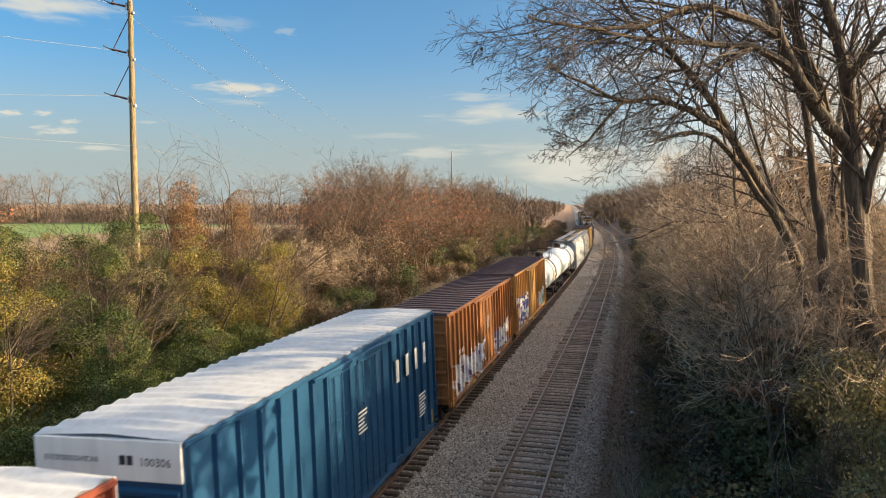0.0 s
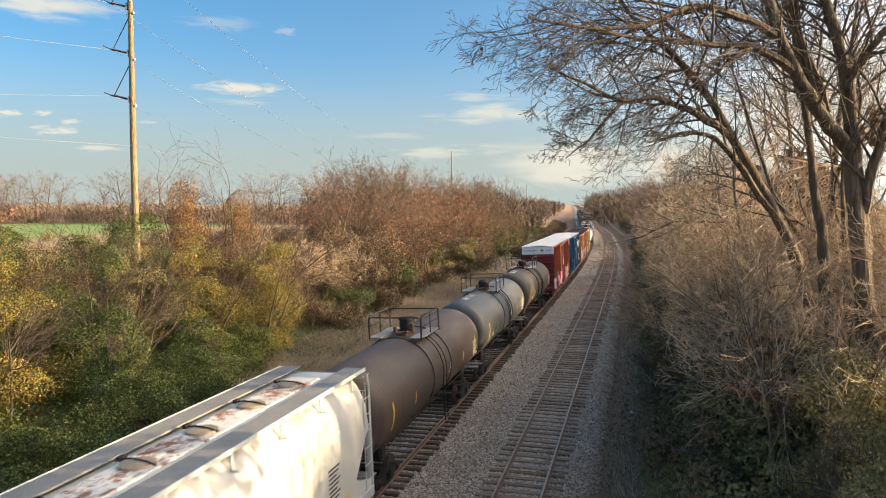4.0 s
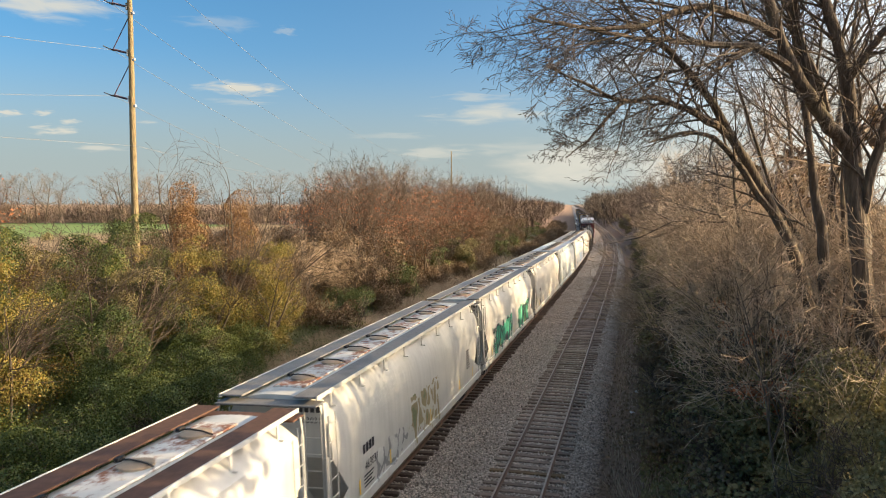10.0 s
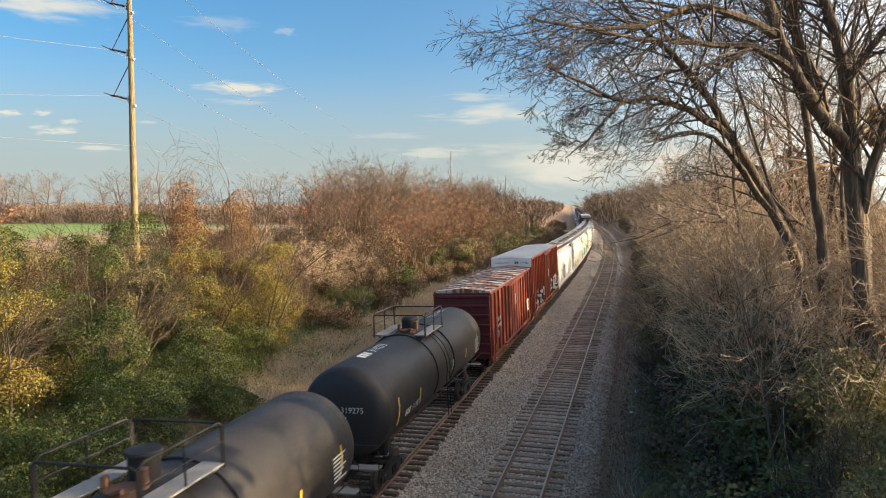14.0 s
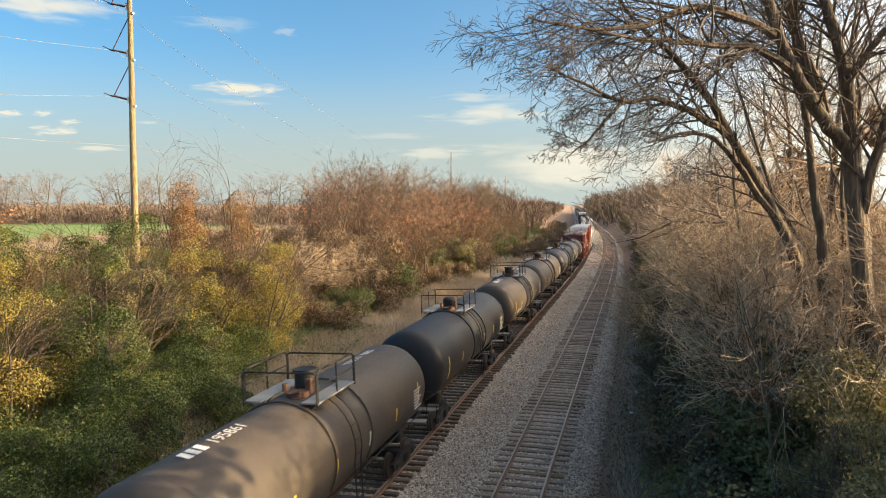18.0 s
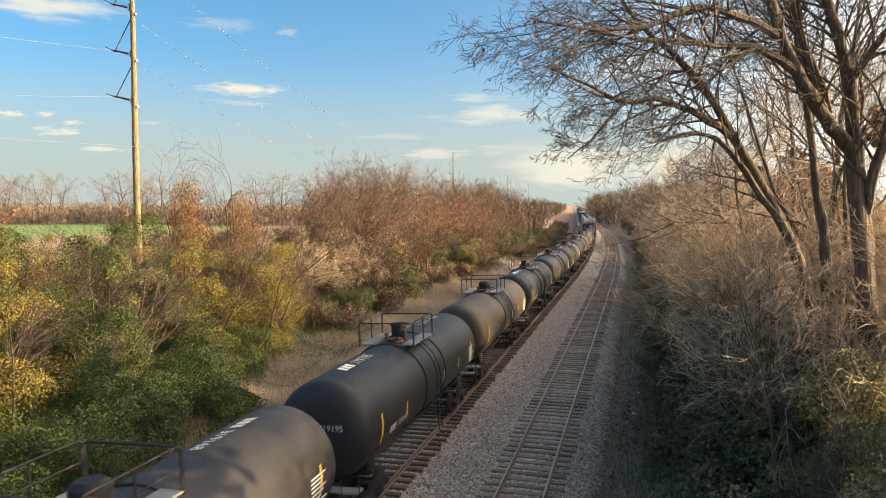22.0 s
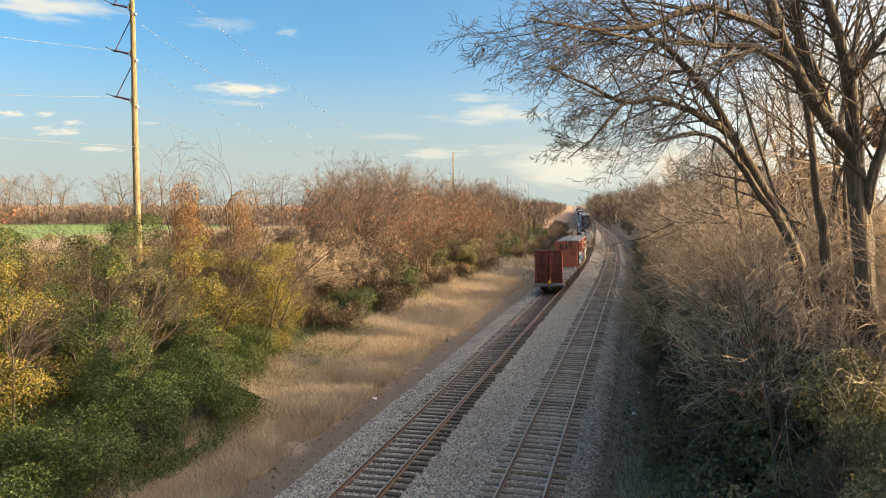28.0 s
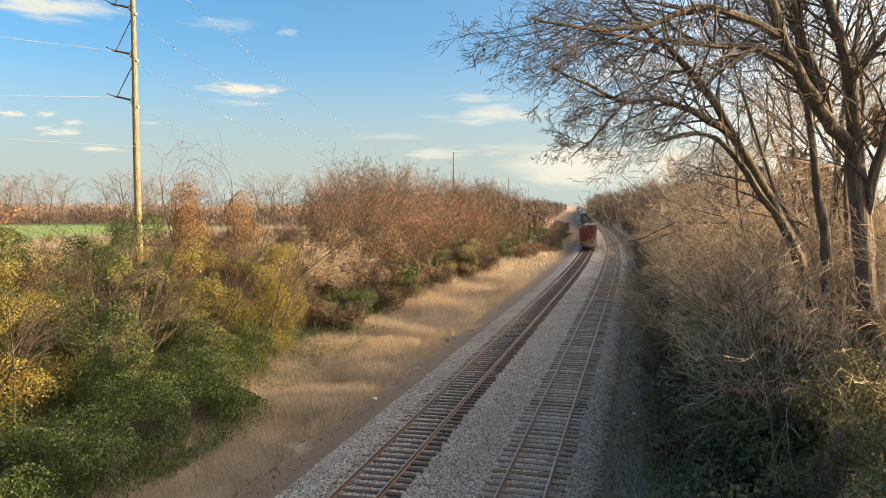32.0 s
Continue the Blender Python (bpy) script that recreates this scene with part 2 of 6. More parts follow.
def ballast_material():
    m, nt, b = nodes_of("crushed_stone")
    c = obj_coord(nt)
    v = nt.nodes.new("ShaderNodeTexVoronoi")
    v.inputs["Scale"].default_value = 17
    nt.links.new(c, v.inputs["Vector"])
    sepc = nt.nodes.new("ShaderNodeSeparateColor")
    nt.links.new(v.outputs["Color"], sepc.inputs[0])
    big = noise_node(nt, c, 0.35, 4)
    g = nt.nodes.new("ShaderNodeNewGeometry")
    per = math_node(nt, "ADD", math_node(nt, "MULTIPLY", sepc.outputs[0], 0.5), math_node(nt, "MULTIPLY", g.outputs["Random Per Island"], 0.5))
    per = ramp_node(nt, per, 0.25, 0.75)
    col = mix_node(nt, per, (0.20, 0.16, 0.13), (0.84, 0.71, 0.59))
    col = mix_node(nt, ramp_node(nt, big, 0.45, 0.75, 0, 0.4), col, (0.30, 0.22, 0.165))
    # fallen leaves and earth cover the outer shoulder: distance from the siding, following the bend
    sep = nt.nodes.new("ShaderNodeSeparateXYZ")
    nt.links.new(c, sep.inputs[0])
    past = ramp_node(nt, sep.outputs[1], 80.0, 255.0, 0.0, 175.0)
    off = math_node(nt, "ADD", sep.outputs[0], math_node(nt, "MULTIPLY", math_node(nt, "MULTIPLY", past, past), 2.4e-4))
    off = math_node(nt, "ADD", off, math_node(nt, "MULTIPLY", math_node(nt, "SUBTRACT", noise_node(nt, c, 1.1, 4), 0.5), 1.7))
    earth = mix_node(nt, per, (0.11, 0.07, 0.045), (0.46, 0.31, 0.21))
    col = mix_node(nt, ramp_node(nt, off, -3.512 + 1.7, -3.512 + 2.5, 0, 0.85), col, earth)
    nt.links.new(col, b.inputs["Base Color"])
    b.inputs["Roughness"].default_value = 0.9
    inv = math_node(nt, "SUBTRACT", 1.0, v.outputs["Distance"])
    bump_node(nt, b, inv, 0.9, 0.05)
    return m


def bark_material(name, dark, light, lichen):
    m, nt, b = nodes_of(name)
    c = obj_coord(nt)
    ridges = noise_node(nt, stretched(nt, c, 14, 14, 2.2), 1.0, 5)
    big = noise_node(nt, c, 1.3, 4)
    col = mix_node(nt, ramp_node(nt, ridges, 0.3, 0.75), dark, light)
    col = mix_node(nt, ramp_node(nt, big, 0.55, 0.75, 0, 0.6), col, lichen)
    nt.links.new(col, b.inputs["Base Color"])
    b.inputs["Roughness"].default_value = 0.9
    bump_node(nt, b, ridges, 0.9, 0.07)
    return m


M = {}
M["ground"], M["ballast"] = ground_material(), ballast_material()
M["tie_dark"] = plain("creosoted_wood", (0.10, 0.068, 0.050), 0.85, 0.5, 9, 0.5)
M["tie_grey"] = plain("weathered_tie_wood", (0.33, 0.25, 0.195), 0.9, 0.4, 9, 0.5)
M["tie_brown"] = plain("brown_weathered_tie_wood", (0.23, 0.165, 0.125), 0.9, 0.4, 9, 0.5)
M["tie_tan"] = plain("rust_stained_tie_wood", (0.24, 0.15, 0.075), 0.9, 0.4, 9, 0.5)
M["rail"] = plain("rusty_rail_steel", (0.17, 0.095, 0.06), 0.6, 0.35, 5, 0.2, 0.3)
M["railhead"] = plain("worn_rail_steel", (0.40, 0.30, 0.23), 0.45, 0.2, 3, 0.05, 0.4)
M["bark"] = bark_material("grey_brown_bark", (0.05, 0.037, 0.027), (0.17, 0.128, 0.09), (0.19, 0.165, 0.095))
M["twig"] = plain("twig_bark", (0.165, 0.118, 0.085), 0.85, 0.35, 2, 0.1)
# twig colour darkened for silhouettes against the sky and shade in shrub gaps
M["twig_dark"] = plain("shade_darkened_twig", (0.062, 0.046, 0.034), 0.85, 0.35, 2, 0.1)
M["twig_red"] = plain("reddish_twig_bark", (0.105, 0.070, 0.048), 0.85, 0.35, 1.2, 0.1)
M["twig_pale"] = plain("pale_twig_bark", (0.42, 0.315, 0.21), 0.85, 0.3, 2, 0.1)
M["leaf_green"] = leafy("ivy_leaves", [(0.016, 0.032, 0.006), (0.04, 0.068, 0.010), (0.095, 0.115, 0.016), (0.20, 0.175, 0.028)])
M["leaf_yellow"] = leafy("yellowing_leaves", [(0.028, 0.040, 0.007), (0.085, 0.088, 0.013), (0.27, 0.22, 0.032), (0.25, 0.155, 0.035), (0.11, 0.066, 0.026)])
M["leaf_brown"] = leafy("dry_brown_leaves", [(0.038, 0.026, 0.012), (0.095, 0.058, 0.026), (0.165, 0.098, 0.042), (0.11, 0.09, 0.033)])
M["leaf_copper"] = leafy("coppery_creeper_leaves", [(0.06, 0.036, 0.016), (0.16, 0.085, 0.032), (0.27, 0.14, 0.052), (0.17, 0.13, 0.04)])
M["leaf_bramble"] = leafy("brown_bramble_leaves", [(0.11, 0.075, 0.045), (0.20, 0.14, 0.08), (0.29, 0.20, 0.11)], through=0.3)
M["leaf_rust"] = leafy("rust_red_leaves", [(0.22, 0.07, 0.03), (0.42, 0.15, 0.055), (0.50, 0.24, 0.10)])
M["leaf_dark"] = leafy("dark_evergreen_leaves", [(0.12, 0.105, 0.042), (0.22, 0.19, 0.075), (0.34, 0.26, 0.12)], through=0.3)
M["straw"] = leafy("dry_grass", [(0.34, 0.25, 0.165), (0.50, 0.39, 0.27), (0.64, 0.53, 0.39)], 0.8, 0.3)
M["weed"] = leafy("green_weeds", [(0.05, 0.07, 0.02), (0.13, 0.13, 0.04)], 0.8)
M["pole"] = bark_material("weathered_pole_wood", (0.13, 0.095, 0.05), (0.30, 0.235, 0.125), (0.20, 0.16, 0.09))
M["insulator"] = plain("purple_grey_polymer", (0.085, 0.055, 0.085), 0.4, 0.2, 3, 0.0)
M["wire"] = plain("weathered_conductor", (0.13, 0.135, 0.145), 0.7, 0.1, 1, 0.0, 0.0)
M["steel_dark"] = plain("dark_cast_steel", (0.02, 0.018, 0.018), 0.7, 0.4, 6, 0.3, 0.2)
M["steel_rust"] = plain("rust_brown_steel", (0.10, 0.05, 0.032), 0.8, 0.4, 6, 0.3, 0.1)
M["wheel"] = plain("wheel_steel", (0.07, 0.05, 0.042), 0.6, 0.3, 6, 0.2, 0.4)
M["galv"] = plain("galvanised_sheet", (0.46, 0.47, 0.49), 0.5, 0.22, 1.5, 0.15, 0.25)
M["white"] = paint("chalky_white_paint", (0.74, 0.73, 0.70), 0.55, 0.1)
M["lettering"] = plain("white_stencil_paint", (0.62, 0.60, 0.56), 0.6, 0.15, 3, 0)
M["lettering_black"] = plain("black_stencil_paint", (0.03, 0.03, 0.035), 0.6, 0.15, 3, 0)
M["yellow"] = plain("yellow_reflective_tape", (0.72, 0.47, 0.03), 0.45, 0.12, 3, 0)
M["black"] = paint("black_tank_paint", (0.028, 0.026, 0.027), 0.5, 0.05, dirt=0.3, gloss=0.28)
M["black_dusty"] = paint("dusty_black_tank_paint", (0.066, 0.053, 0.043), 0.55, 0.12, (0.10, 0.055, 0.032), dirt=0.3, gloss=0.28)
M["tank_grey"] = paint("grey_tank_paint", (0.085, 0.088, 0.092), 0.5, 0.08)
M["tank_brown"] = paint("sooty_brown_tank_paint", (0.085, 0.062, 0.05), 0.55, 0.1)
M["tank_white"] = paint("white_tank_paint", (0.70, 0.70, 0.68), 0.45, 0.08)
M["deck_wood"] = plain("worn_deck_planks", (0.20, 0.125, 0.085), 0.85, 0.35, 6, 0.4)
M["grate"] = plain("grey_walkway_grating", (0.25, 0.24, 0.23), 0.7, 0.25, 30, 0.6, 0.3)
M["roof_rusty"] = paint("peeling_galvanised_roof", (0.45, 0.43, 0.41), 0.6, 0.62, (0.20, 0.075, 0.035))
M["roof_brown"] = paint("dull_purple_brown_roof", (0.115, 0.075, 0.075), 0.6, 0.3)
M["roof_white"] = paint("white_sheet_roof", (0.56, 0.57, 0.58), 0.5, 0.04, dirt=0.35)
M["roof_grey"] = paint("ribbed_grey_roof", (0.33, 0.34, 0.355), 0.5, 0.05, dirt=0.35)
M["roof_dirty"] = paint("streaked_grey_roof", (0.33, 0.33, 0.335), 0.55, 0.35, dirt=0.7)
M["signal_glow"] = bpy.data.materials.new("signal_lamp")
M["signal_glow"].use_nodes = True
_b = M["signal_glow"].node_tree.nodes["Principled BSDF"]
_b.inputs["Emission Color"].default_value, _b.inputs["Emission Strength"].default_value = (1, 0.93, 0.8, 1), 4.0


# ---- mesh helpers ----
class Sheet:
    """Corners and faces of one mesh under way."""

    def __init__(self):
        self.v, self.f = [], []

    def add(self, verts, faces):
        k = len(self.v)
        self.v.extend(verts)
        self.f.extend([tuple(i + k for i in q) for q in faces])

    def box(self, cx, cy, cz, sx, sy, sz, ch=0.0, rz=0.0):
        """A block, chamfered by ch, turned about its upright axis by rz degrees."""
        hx, hy, hz = sx / 2, sy / 2, sz / 2
        if ch <= 0:
            vs = [(x, y, z) for x in (-hx, hx) for y in (-hy, hy) for z in (-hz, hz)]
            fs = [(0, 1, 3, 2), (4, 6, 7, 5), (0, 4, 5, 1), (2, 3, 7, 6), (0, 2, 6, 4), (1, 5, 7, 3)]
        else:
            ring = [(-hx + ch, -hy), (hx - ch, -hy), (hx, -hy + ch), (hx, hy - ch), (hx - ch, hy), (-hx + ch, hy), (-hx, hy - ch), (-hx, -hy + ch)]
            inner = [(max(-hx + ch, min(hx - ch, x)), max(-hy + ch, min(hy - ch, y))) for x, y in ring]
            vs = [(x, y, -hz) for x, y in inner] + [(x, y, -hz + ch) for x, y in ring] + [(x, y, hz - ch) for x, y in ring] + [(x, y, hz) for x, y in inner]
            fs = [tuple(range(7, -1, -1)), tuple(range(24, 32))]
            for r in range(3):
                fs += [(8 * r + i, 8 * r + (i + 1) % 8, 8 * r + 8 + (i + 1) % 8, 8 * r + 8 + i) for i in range(8)]
        if rz:
            c, s = math.cos(radians(rz)), math.sin(radians(rz))
            vs = [(x * c - y * s, x * s + y * c, z) for x, y, z in vs]
        self.add([(x + cx, y + cy, z + cz) for x, y, z in vs], fs)
        return self

    def tube(self, pts, radii, sides=6, cap=True):
        """A round bar along pts with a radius at each."""
        if isinstance(radii, (int, float)):
            radii = [radii] * len(pts)
        P = [Vector(p) for p in pts]
        vs, n = [], len(P)
        ref = None
        for i in range(n):
            d = (P[min(i + 1, n - 1)] - P[max(i - 1, 0)]).normalized()
            if ref is None:
                ref = d.orthogonal().normalized()
            ref = (ref - d * ref.dot(d))
            ref = ref.normalized() if ref.length > 1e-5 else d.orthogonal().normalized()
            o = d.cross(ref)
            for k in range(sides):
                a = 2 * math.pi * k / sides
                vs.append(tuple(P[i] + (ref * math.cos(a) + o * math.sin(a)) * radii[i]))
        fs = [(i * sides + k, i * sides + (k + 1) % sides, (i + 1) * sides + (k + 1) % sides, (i + 1) * sides + k) for i in range(n - 1) for k in range(sides)]
        if cap:
            fs += [tuple(range(sides - 1, -1, -1)), tuple(range((n - 1) * sides, n * sides))]
        self.add(vs, fs)
        return self

    def extrude(self, profile, stations, caps=True):
        """A closed profile of (x, z) carried along y through stations of (y, sx, sz, dz) scalings."""
        n = len(profile)
        vs = [(x * sx, y, z * sz + dz) for y, sx, sz, dz in stations for x, z in profile]
        fs = [(i * n + k, i * n + (k + 1) % n, (i + 1) * n + (k + 1) % n, (i + 1) * n + k) for i in range(len(stations) - 1) for k in range(n)]
        if caps:
            fs += [tuple(range(n - 1, -1, -1)), tuple(range((len(stations) - 1) * n, len(stations) * n))]
        self.add(vs, fs)
        return self

    def plate(self, quad):
        self.add(quad, [tuple(range(len(quad)))])
        return self


def mesh_of(name, sh, material, smooth=False, angle=40):
    me = bpy.data.meshes.new(name)
    me.from_pydata(sh.v, [], sh.f)
    for one in (material if isinstance(material, (list, tuple)) else [material]):
        me.materials.append(one)
    if smooth:
        me.shade_smooth()
        me.set_sharp_from_angle(angle=radians(angle))
    me.update()
    return me


def part(name, sh, material, parent=None, label="", smooth=False, kind=""):
    """Links one mesh as a part under parent."""
    ob = new(name, sh if isinstance(sh, bpy.types.Mesh) else mesh_of(name, sh, material, smooth))
    ob.parent = parent
    if label:
        ob["label"] = label
    if kind:
        ob["kind"] = kind
    return ob


def writing(name, text, size, m, material, parent, label=""):
    """Painted characters as a flat mesh, placed by m: text along its x, upright along its y."""
    cu = bpy.data.curves.new(name, "FONT")
    cu.body, cu.size, cu.align_x, cu.resolution_u = text, size, "CENTER", 2
    tmp = bpy.data.objects.new(name, cu)
    me = bpy.data.meshes.new_from_object(tmp)
    bpy.data.objects.remove(tmp)
    bpy.data.curves.remove(cu)
    me.transform(m)
    me.materials.clear()
    me.materials.append(material)
    return part(name, me, None, parent, label)


def on_side(x, y, z):
    """Pose of writing on a wall that faces +x."""
    return Matrix.Translation((x, y, z)) @ Matrix(((0, 0, 1, 0), (1, 0, 0, 0), (0, 1, 0, 0), (0, 0, 0, 1)))


def on_end(x, y, z):
    """Pose of writing on a wall that faces -y."""
    return Matrix.Translation((x, y, z)) @ Matrix(((1, 0, 0, 0), (0, 0, -1, 0), (0, 1, 0, 0), (0, 0, 0, 1)))


def bars(name, rows, m, material, parent, label=""):
    """Writing too small to read: rows of (x, y, width, height) in the pose m."""
    sh = Sheet()
    for x, y, w, hgt in rows:
        sh.plate([tuple(m @ Vector((a, b, 0))) for a, b in ((x, y), (x + w, y), (x + w, y + hgt), (x, y + hgt))])
    return part(name, sh, material, parent, label, kind="stuff" if len(rows) > 1 else "")


# ---- the plan: two tracks that run straight, then bend gently to the left ----
LEFT, RIGHT = -8.674, -3.512
GAP = RIGHT - LEFT
BEND, START, END = 2.4e-4, 80.0, 255.0
CANT = radians(2.2)   # the main track is banked to the left


def sway(y):
    if y < START:
        return 0.0
    if y < END:
        return -BEND * (y - START) ** 2
    return -BEND * (END - START) ** 2 - 2 * BEND * (END - START) * (y - END)


def lean(y):
    """Turn of the track about z, in radians."""
    if y < START:
        return 0.0
    return math.atan(2 * BEND * (min(y, END) - START))


def at(u, y, z=0.0):
    """World place u metres right of the left track's centre line."""
    return (LEFT + u + sway(y), y, z)


def ground_z(u, y):
    """Height of the ground: ballast shelf, ditch, banks and fields."""
    knots = ((-4000, 2.4), (-60, 2.2), (-28, 2.0), (-19, 1.4), (-13, 0.1), (-10, -0.55), (-6, -0.85), (-4, -0.85), (-3, -0.75), (0, -0.72), (5, -0.72), (7.4, -0.6),
             (8.6, -0.15), (10.5, 0.9), (13, 2.0), (17, 2.6), (30, 2.6), (4000, 2.6))
    for (a, za), (b, zb) in zip(knots, knots[1:]):
        if u <= b:
            t = (u - a) / (b - a)
            z = za + (zb - za) * t
            break
    rough = min(1.0, max(0.0, (abs(u - 2.5) - 6) / 6))
    return z + rough * (0.5 * noise.noise((u * 0.12, y * 0.12, 1.0)) + 0.14 * noise.noise((u * 0.6, y * 0.6, 5.0)))


def spread(a, b, n, power):
    return [a + (b - a) * (i / n) ** power for i in range(n + 1)]


def ground():
    us = [-3500, -1500, -700, -400, -250, -170, -120, -90, -70, -55, -45, -38] + [-32 + 0.9 * i for i in range(80)] + [42, 50, 60, 80, 120, 200, 400, 900, 2000, 3500]
    ys = [-900, -700, -500, -350, -250, -160, -100, -60, -35, -20, -8] + [1.2 * i for i in range(0, 110)] + [134 + 4 * i for i in range(0, 45)] + [330, 360, 400, 460, 540, 650, 800, 1100, 1600, 2400, 3600, 4800]
    vs = [at(u, y, ground_z(u, y)) for y in ys for u in us]
    n = len(us)
    fs = [(j * n + i, j * n + i + 1, (j + 1) * n + i + 1, (j + 1) * n + i) for j in range(len(ys) - 1) for i in range(n - 1)]
    me = bpy.data.meshes.new("ground")
    me.from_pydata(vs, [], fs)
    uv = me.uv_layers.new(name="UVMap")
    idx = np.empty(len(me.loops), dtype=np.int32)
    me.loops.foreach_get("vertex_index", idx)
    flat = np.array([(u / 1000.0, y / 1000.0) for y in ys for u in us])
    uv.data.foreach_set("uv", flat[idx].ravel())
    me.materials.append(M["ground"])
    me.shade_smooth()
    tagged(new("ground", me), "brown earth with dry grass, leaf litter and a green field", "ground", kind="structure")


ground()


def along(y0, y1):
    """Stations along the track, close together where it bends."""
    out, y = [], y0
    while y < y1:
        out.append(y)
        y += 60 if y < -20 else 12 if y < 260 else 60
    return out + [y1]


def swept(profile, ys, off):
    """A closed profile of (u, z) swept along the track."""
    sh = Sheet()
    n = len(profile)
    for y in ys:
        c = math.cos(lean(y))
        for u, z in profile:
            sh.v.append(at(off + u * 1.0 / c, y, z))
    sh.f = [(i * n + (k + 1) % n, i * n + k, (i + 1) * n + k, (i + 1) * n + (k + 1) % n) for i in range(len(ys) - 1) for k in range(n)]
    return sh


def ballast_bed():
    sh = swept([(-3.3, -1.1), (-3.2, -0.74), (-1.75, -0.27), (0, -0.225), (1.7, -0.25), (2.6, -0.3), (GAP - 1.7, -0.25), (GAP, -0.225), (GAP + 1.7, -0.28), (GAP + 2.9, -0.66), (GAP + 3.0, -1.1)], along(-900, 3000), 0)
    ob = part("ballast", sh, M["ballast"])
    tagged(ob, "grey crushed stone ballast under both railway tracks", "ballast", kind="structure")
    # loose stones on top
    rnd = random.Random(4)
    st = Sheet()
    for _ in range(60000):
        y = 17 + 80 * rnd.random() ** 1.9
        u = rnd.uniform(-3.2, GAP + 2.9)
        if u < -1.75:
            z = -0.27 - (-1.75 - u) * 0.32
        elif u > GAP + 1.7:
            z = -0.28 - (u - GAP - 1.7) * 0.32
        else:
            z = -0.245
        r = rnd.uniform(0.026, 0.062)
        p = Vector(at(u, y, z + r * 0.3))
        q = [(rnd.uniform(0.7, 1.2) * r) for _ in range(6)]
        a = rnd.uniform(0, 6.3)
        ca, sa = math.cos(a), math.sin(a)
        st.add([(p.x + ca * q[0], p.y + sa * q[0], p.z), (p.x - ca * q[1], p.y - sa * q[1], p.z), (p.x - sa * q[2], p.y + ca * q[2], p.z),
                (p.x + sa * q[3], p.y - ca * q[3], p.z), (p.x, p.y, p.z + q[4] * 0.8), (p.x, p.y, p.z - q[5] * 0.8)],
               [(0, 2, 4), (2, 1, 4), (1, 3, 4), (3, 0, 4), (2, 0, 5), (1, 2, 5), (3, 1, 5), (0, 3, 5)])
    tagged(part("loose_stones", st, M["ballast"]), "loose grey and brown crushed stones on the ballast", "gravel", kind="stuff")


ballast_bed()

RAIL = [(-0.07, -0.17), (0.07, -0.17), (0.07, -0.155), (0.012, -0.13), (0.012, -0.045), (0.036, -0.032), (0.036, -0.008), (-0.036, -0.008), (-0.036, -0.032), (-0.012, -0.045), (-0.012, -0.13), (-0.07, -0.155)]


def railway_track(off, worn, name_label):
    tr = tagged(new("railway_track"), name_label, "railway track", kind="structure")
    ys = along(-900, 2500)
    for s in (-0.755, 0.755):
        up = s * math.tan(CANT) if worn else 0.0
        rail = part("rail", swept([(u, z + up) for u, z in RAIL], ys, off + s), M["rail"], tr)
        part("rail_head", swept([(-0.034, up - 0.012), (0.034, up - 0.012), (0.030, up), (-0.030, up)], ys, off + s), M["railhead"], rail, "bright worn running surface")
    return tr


TRACK_L = railway_track(0.0, True, "main railway track with dark creosoted ties and worn rails")
TRACK_R = railway_track(GAP, False, "siding railway track with weathered grey ties and rusty rails")


# ---- freight cars: each stands on z = 0, the rail's top, with y forward and its middle at the origin ----
def truck_meshes():
    fr = Sheet()
    fr.extrude([(-0.06, 0), (0.06, 0), (0.06, 1), (-0.06, 1)], [(-1.15, 1, 0.16, 0.40), (-0.8, 1, 0.22, 0.40), (-0.4, 1, 0.55, 0.22), (0, 1, 0.6, 0.2), (0.4, 1, 0.55, 0.22), (0.8, 1, 0.22, 0.40), (1.15, 1, 0.16, 0.40)])
    for y in (-0.88, 0.88):
        fr.box(0, y, 0.45, 0.2, 0.3, 0.26, 0.04)
    for y in (-0.14, 0, 0.14):
        fr.tube([(0.05, y, 0.34), (0.05, y, 0.6)], 0.06, 6)
    wh = Sheet()
    for s in (-1, 1):
        xs = ((0.70, 0.46), (0.735, 0.46), (0.74, 0.425), (0.84, 0.415))
        wh.tube([(s * x, 0, 0.43) for x, r in xs], [r for x, r in xs], 20)
    wh.tube([(-1.08, 0, 0.43), (1.08, 0, 0.43)], 0.085, 8)
    bo = Sheet().box(0, 0, 0.58, 2.1, 0.36, 0.24, 0.04)
    return mesh_of("side_frame", fr, M["steel_dark"]), mesh_of("wheelset", wh, M["wheel"], True), mesh_of("bolster", bo, M["steel_dark"])


FRAME_ME, WHEEL_ME, BOLSTER_ME = truck_meshes()


def coupler_mesh():
    sh = Sheet().box(0, -0.15, 0.84, 0.16, 0.6, 0.18, 0.03)
    sh.box(0, -0.48, 0.84, 0.28, 0.22, 0.28, 0.05)
    sh.tube([(0.22, -0.2, 0.75), (0.24, -0.35, 0.45), (0.2, -0.5, 0.38)], 0.025, 6)
    return mesh_of("coupler", sh, M["steel_rust"])


COUPLER_ME = coupler_mesh()


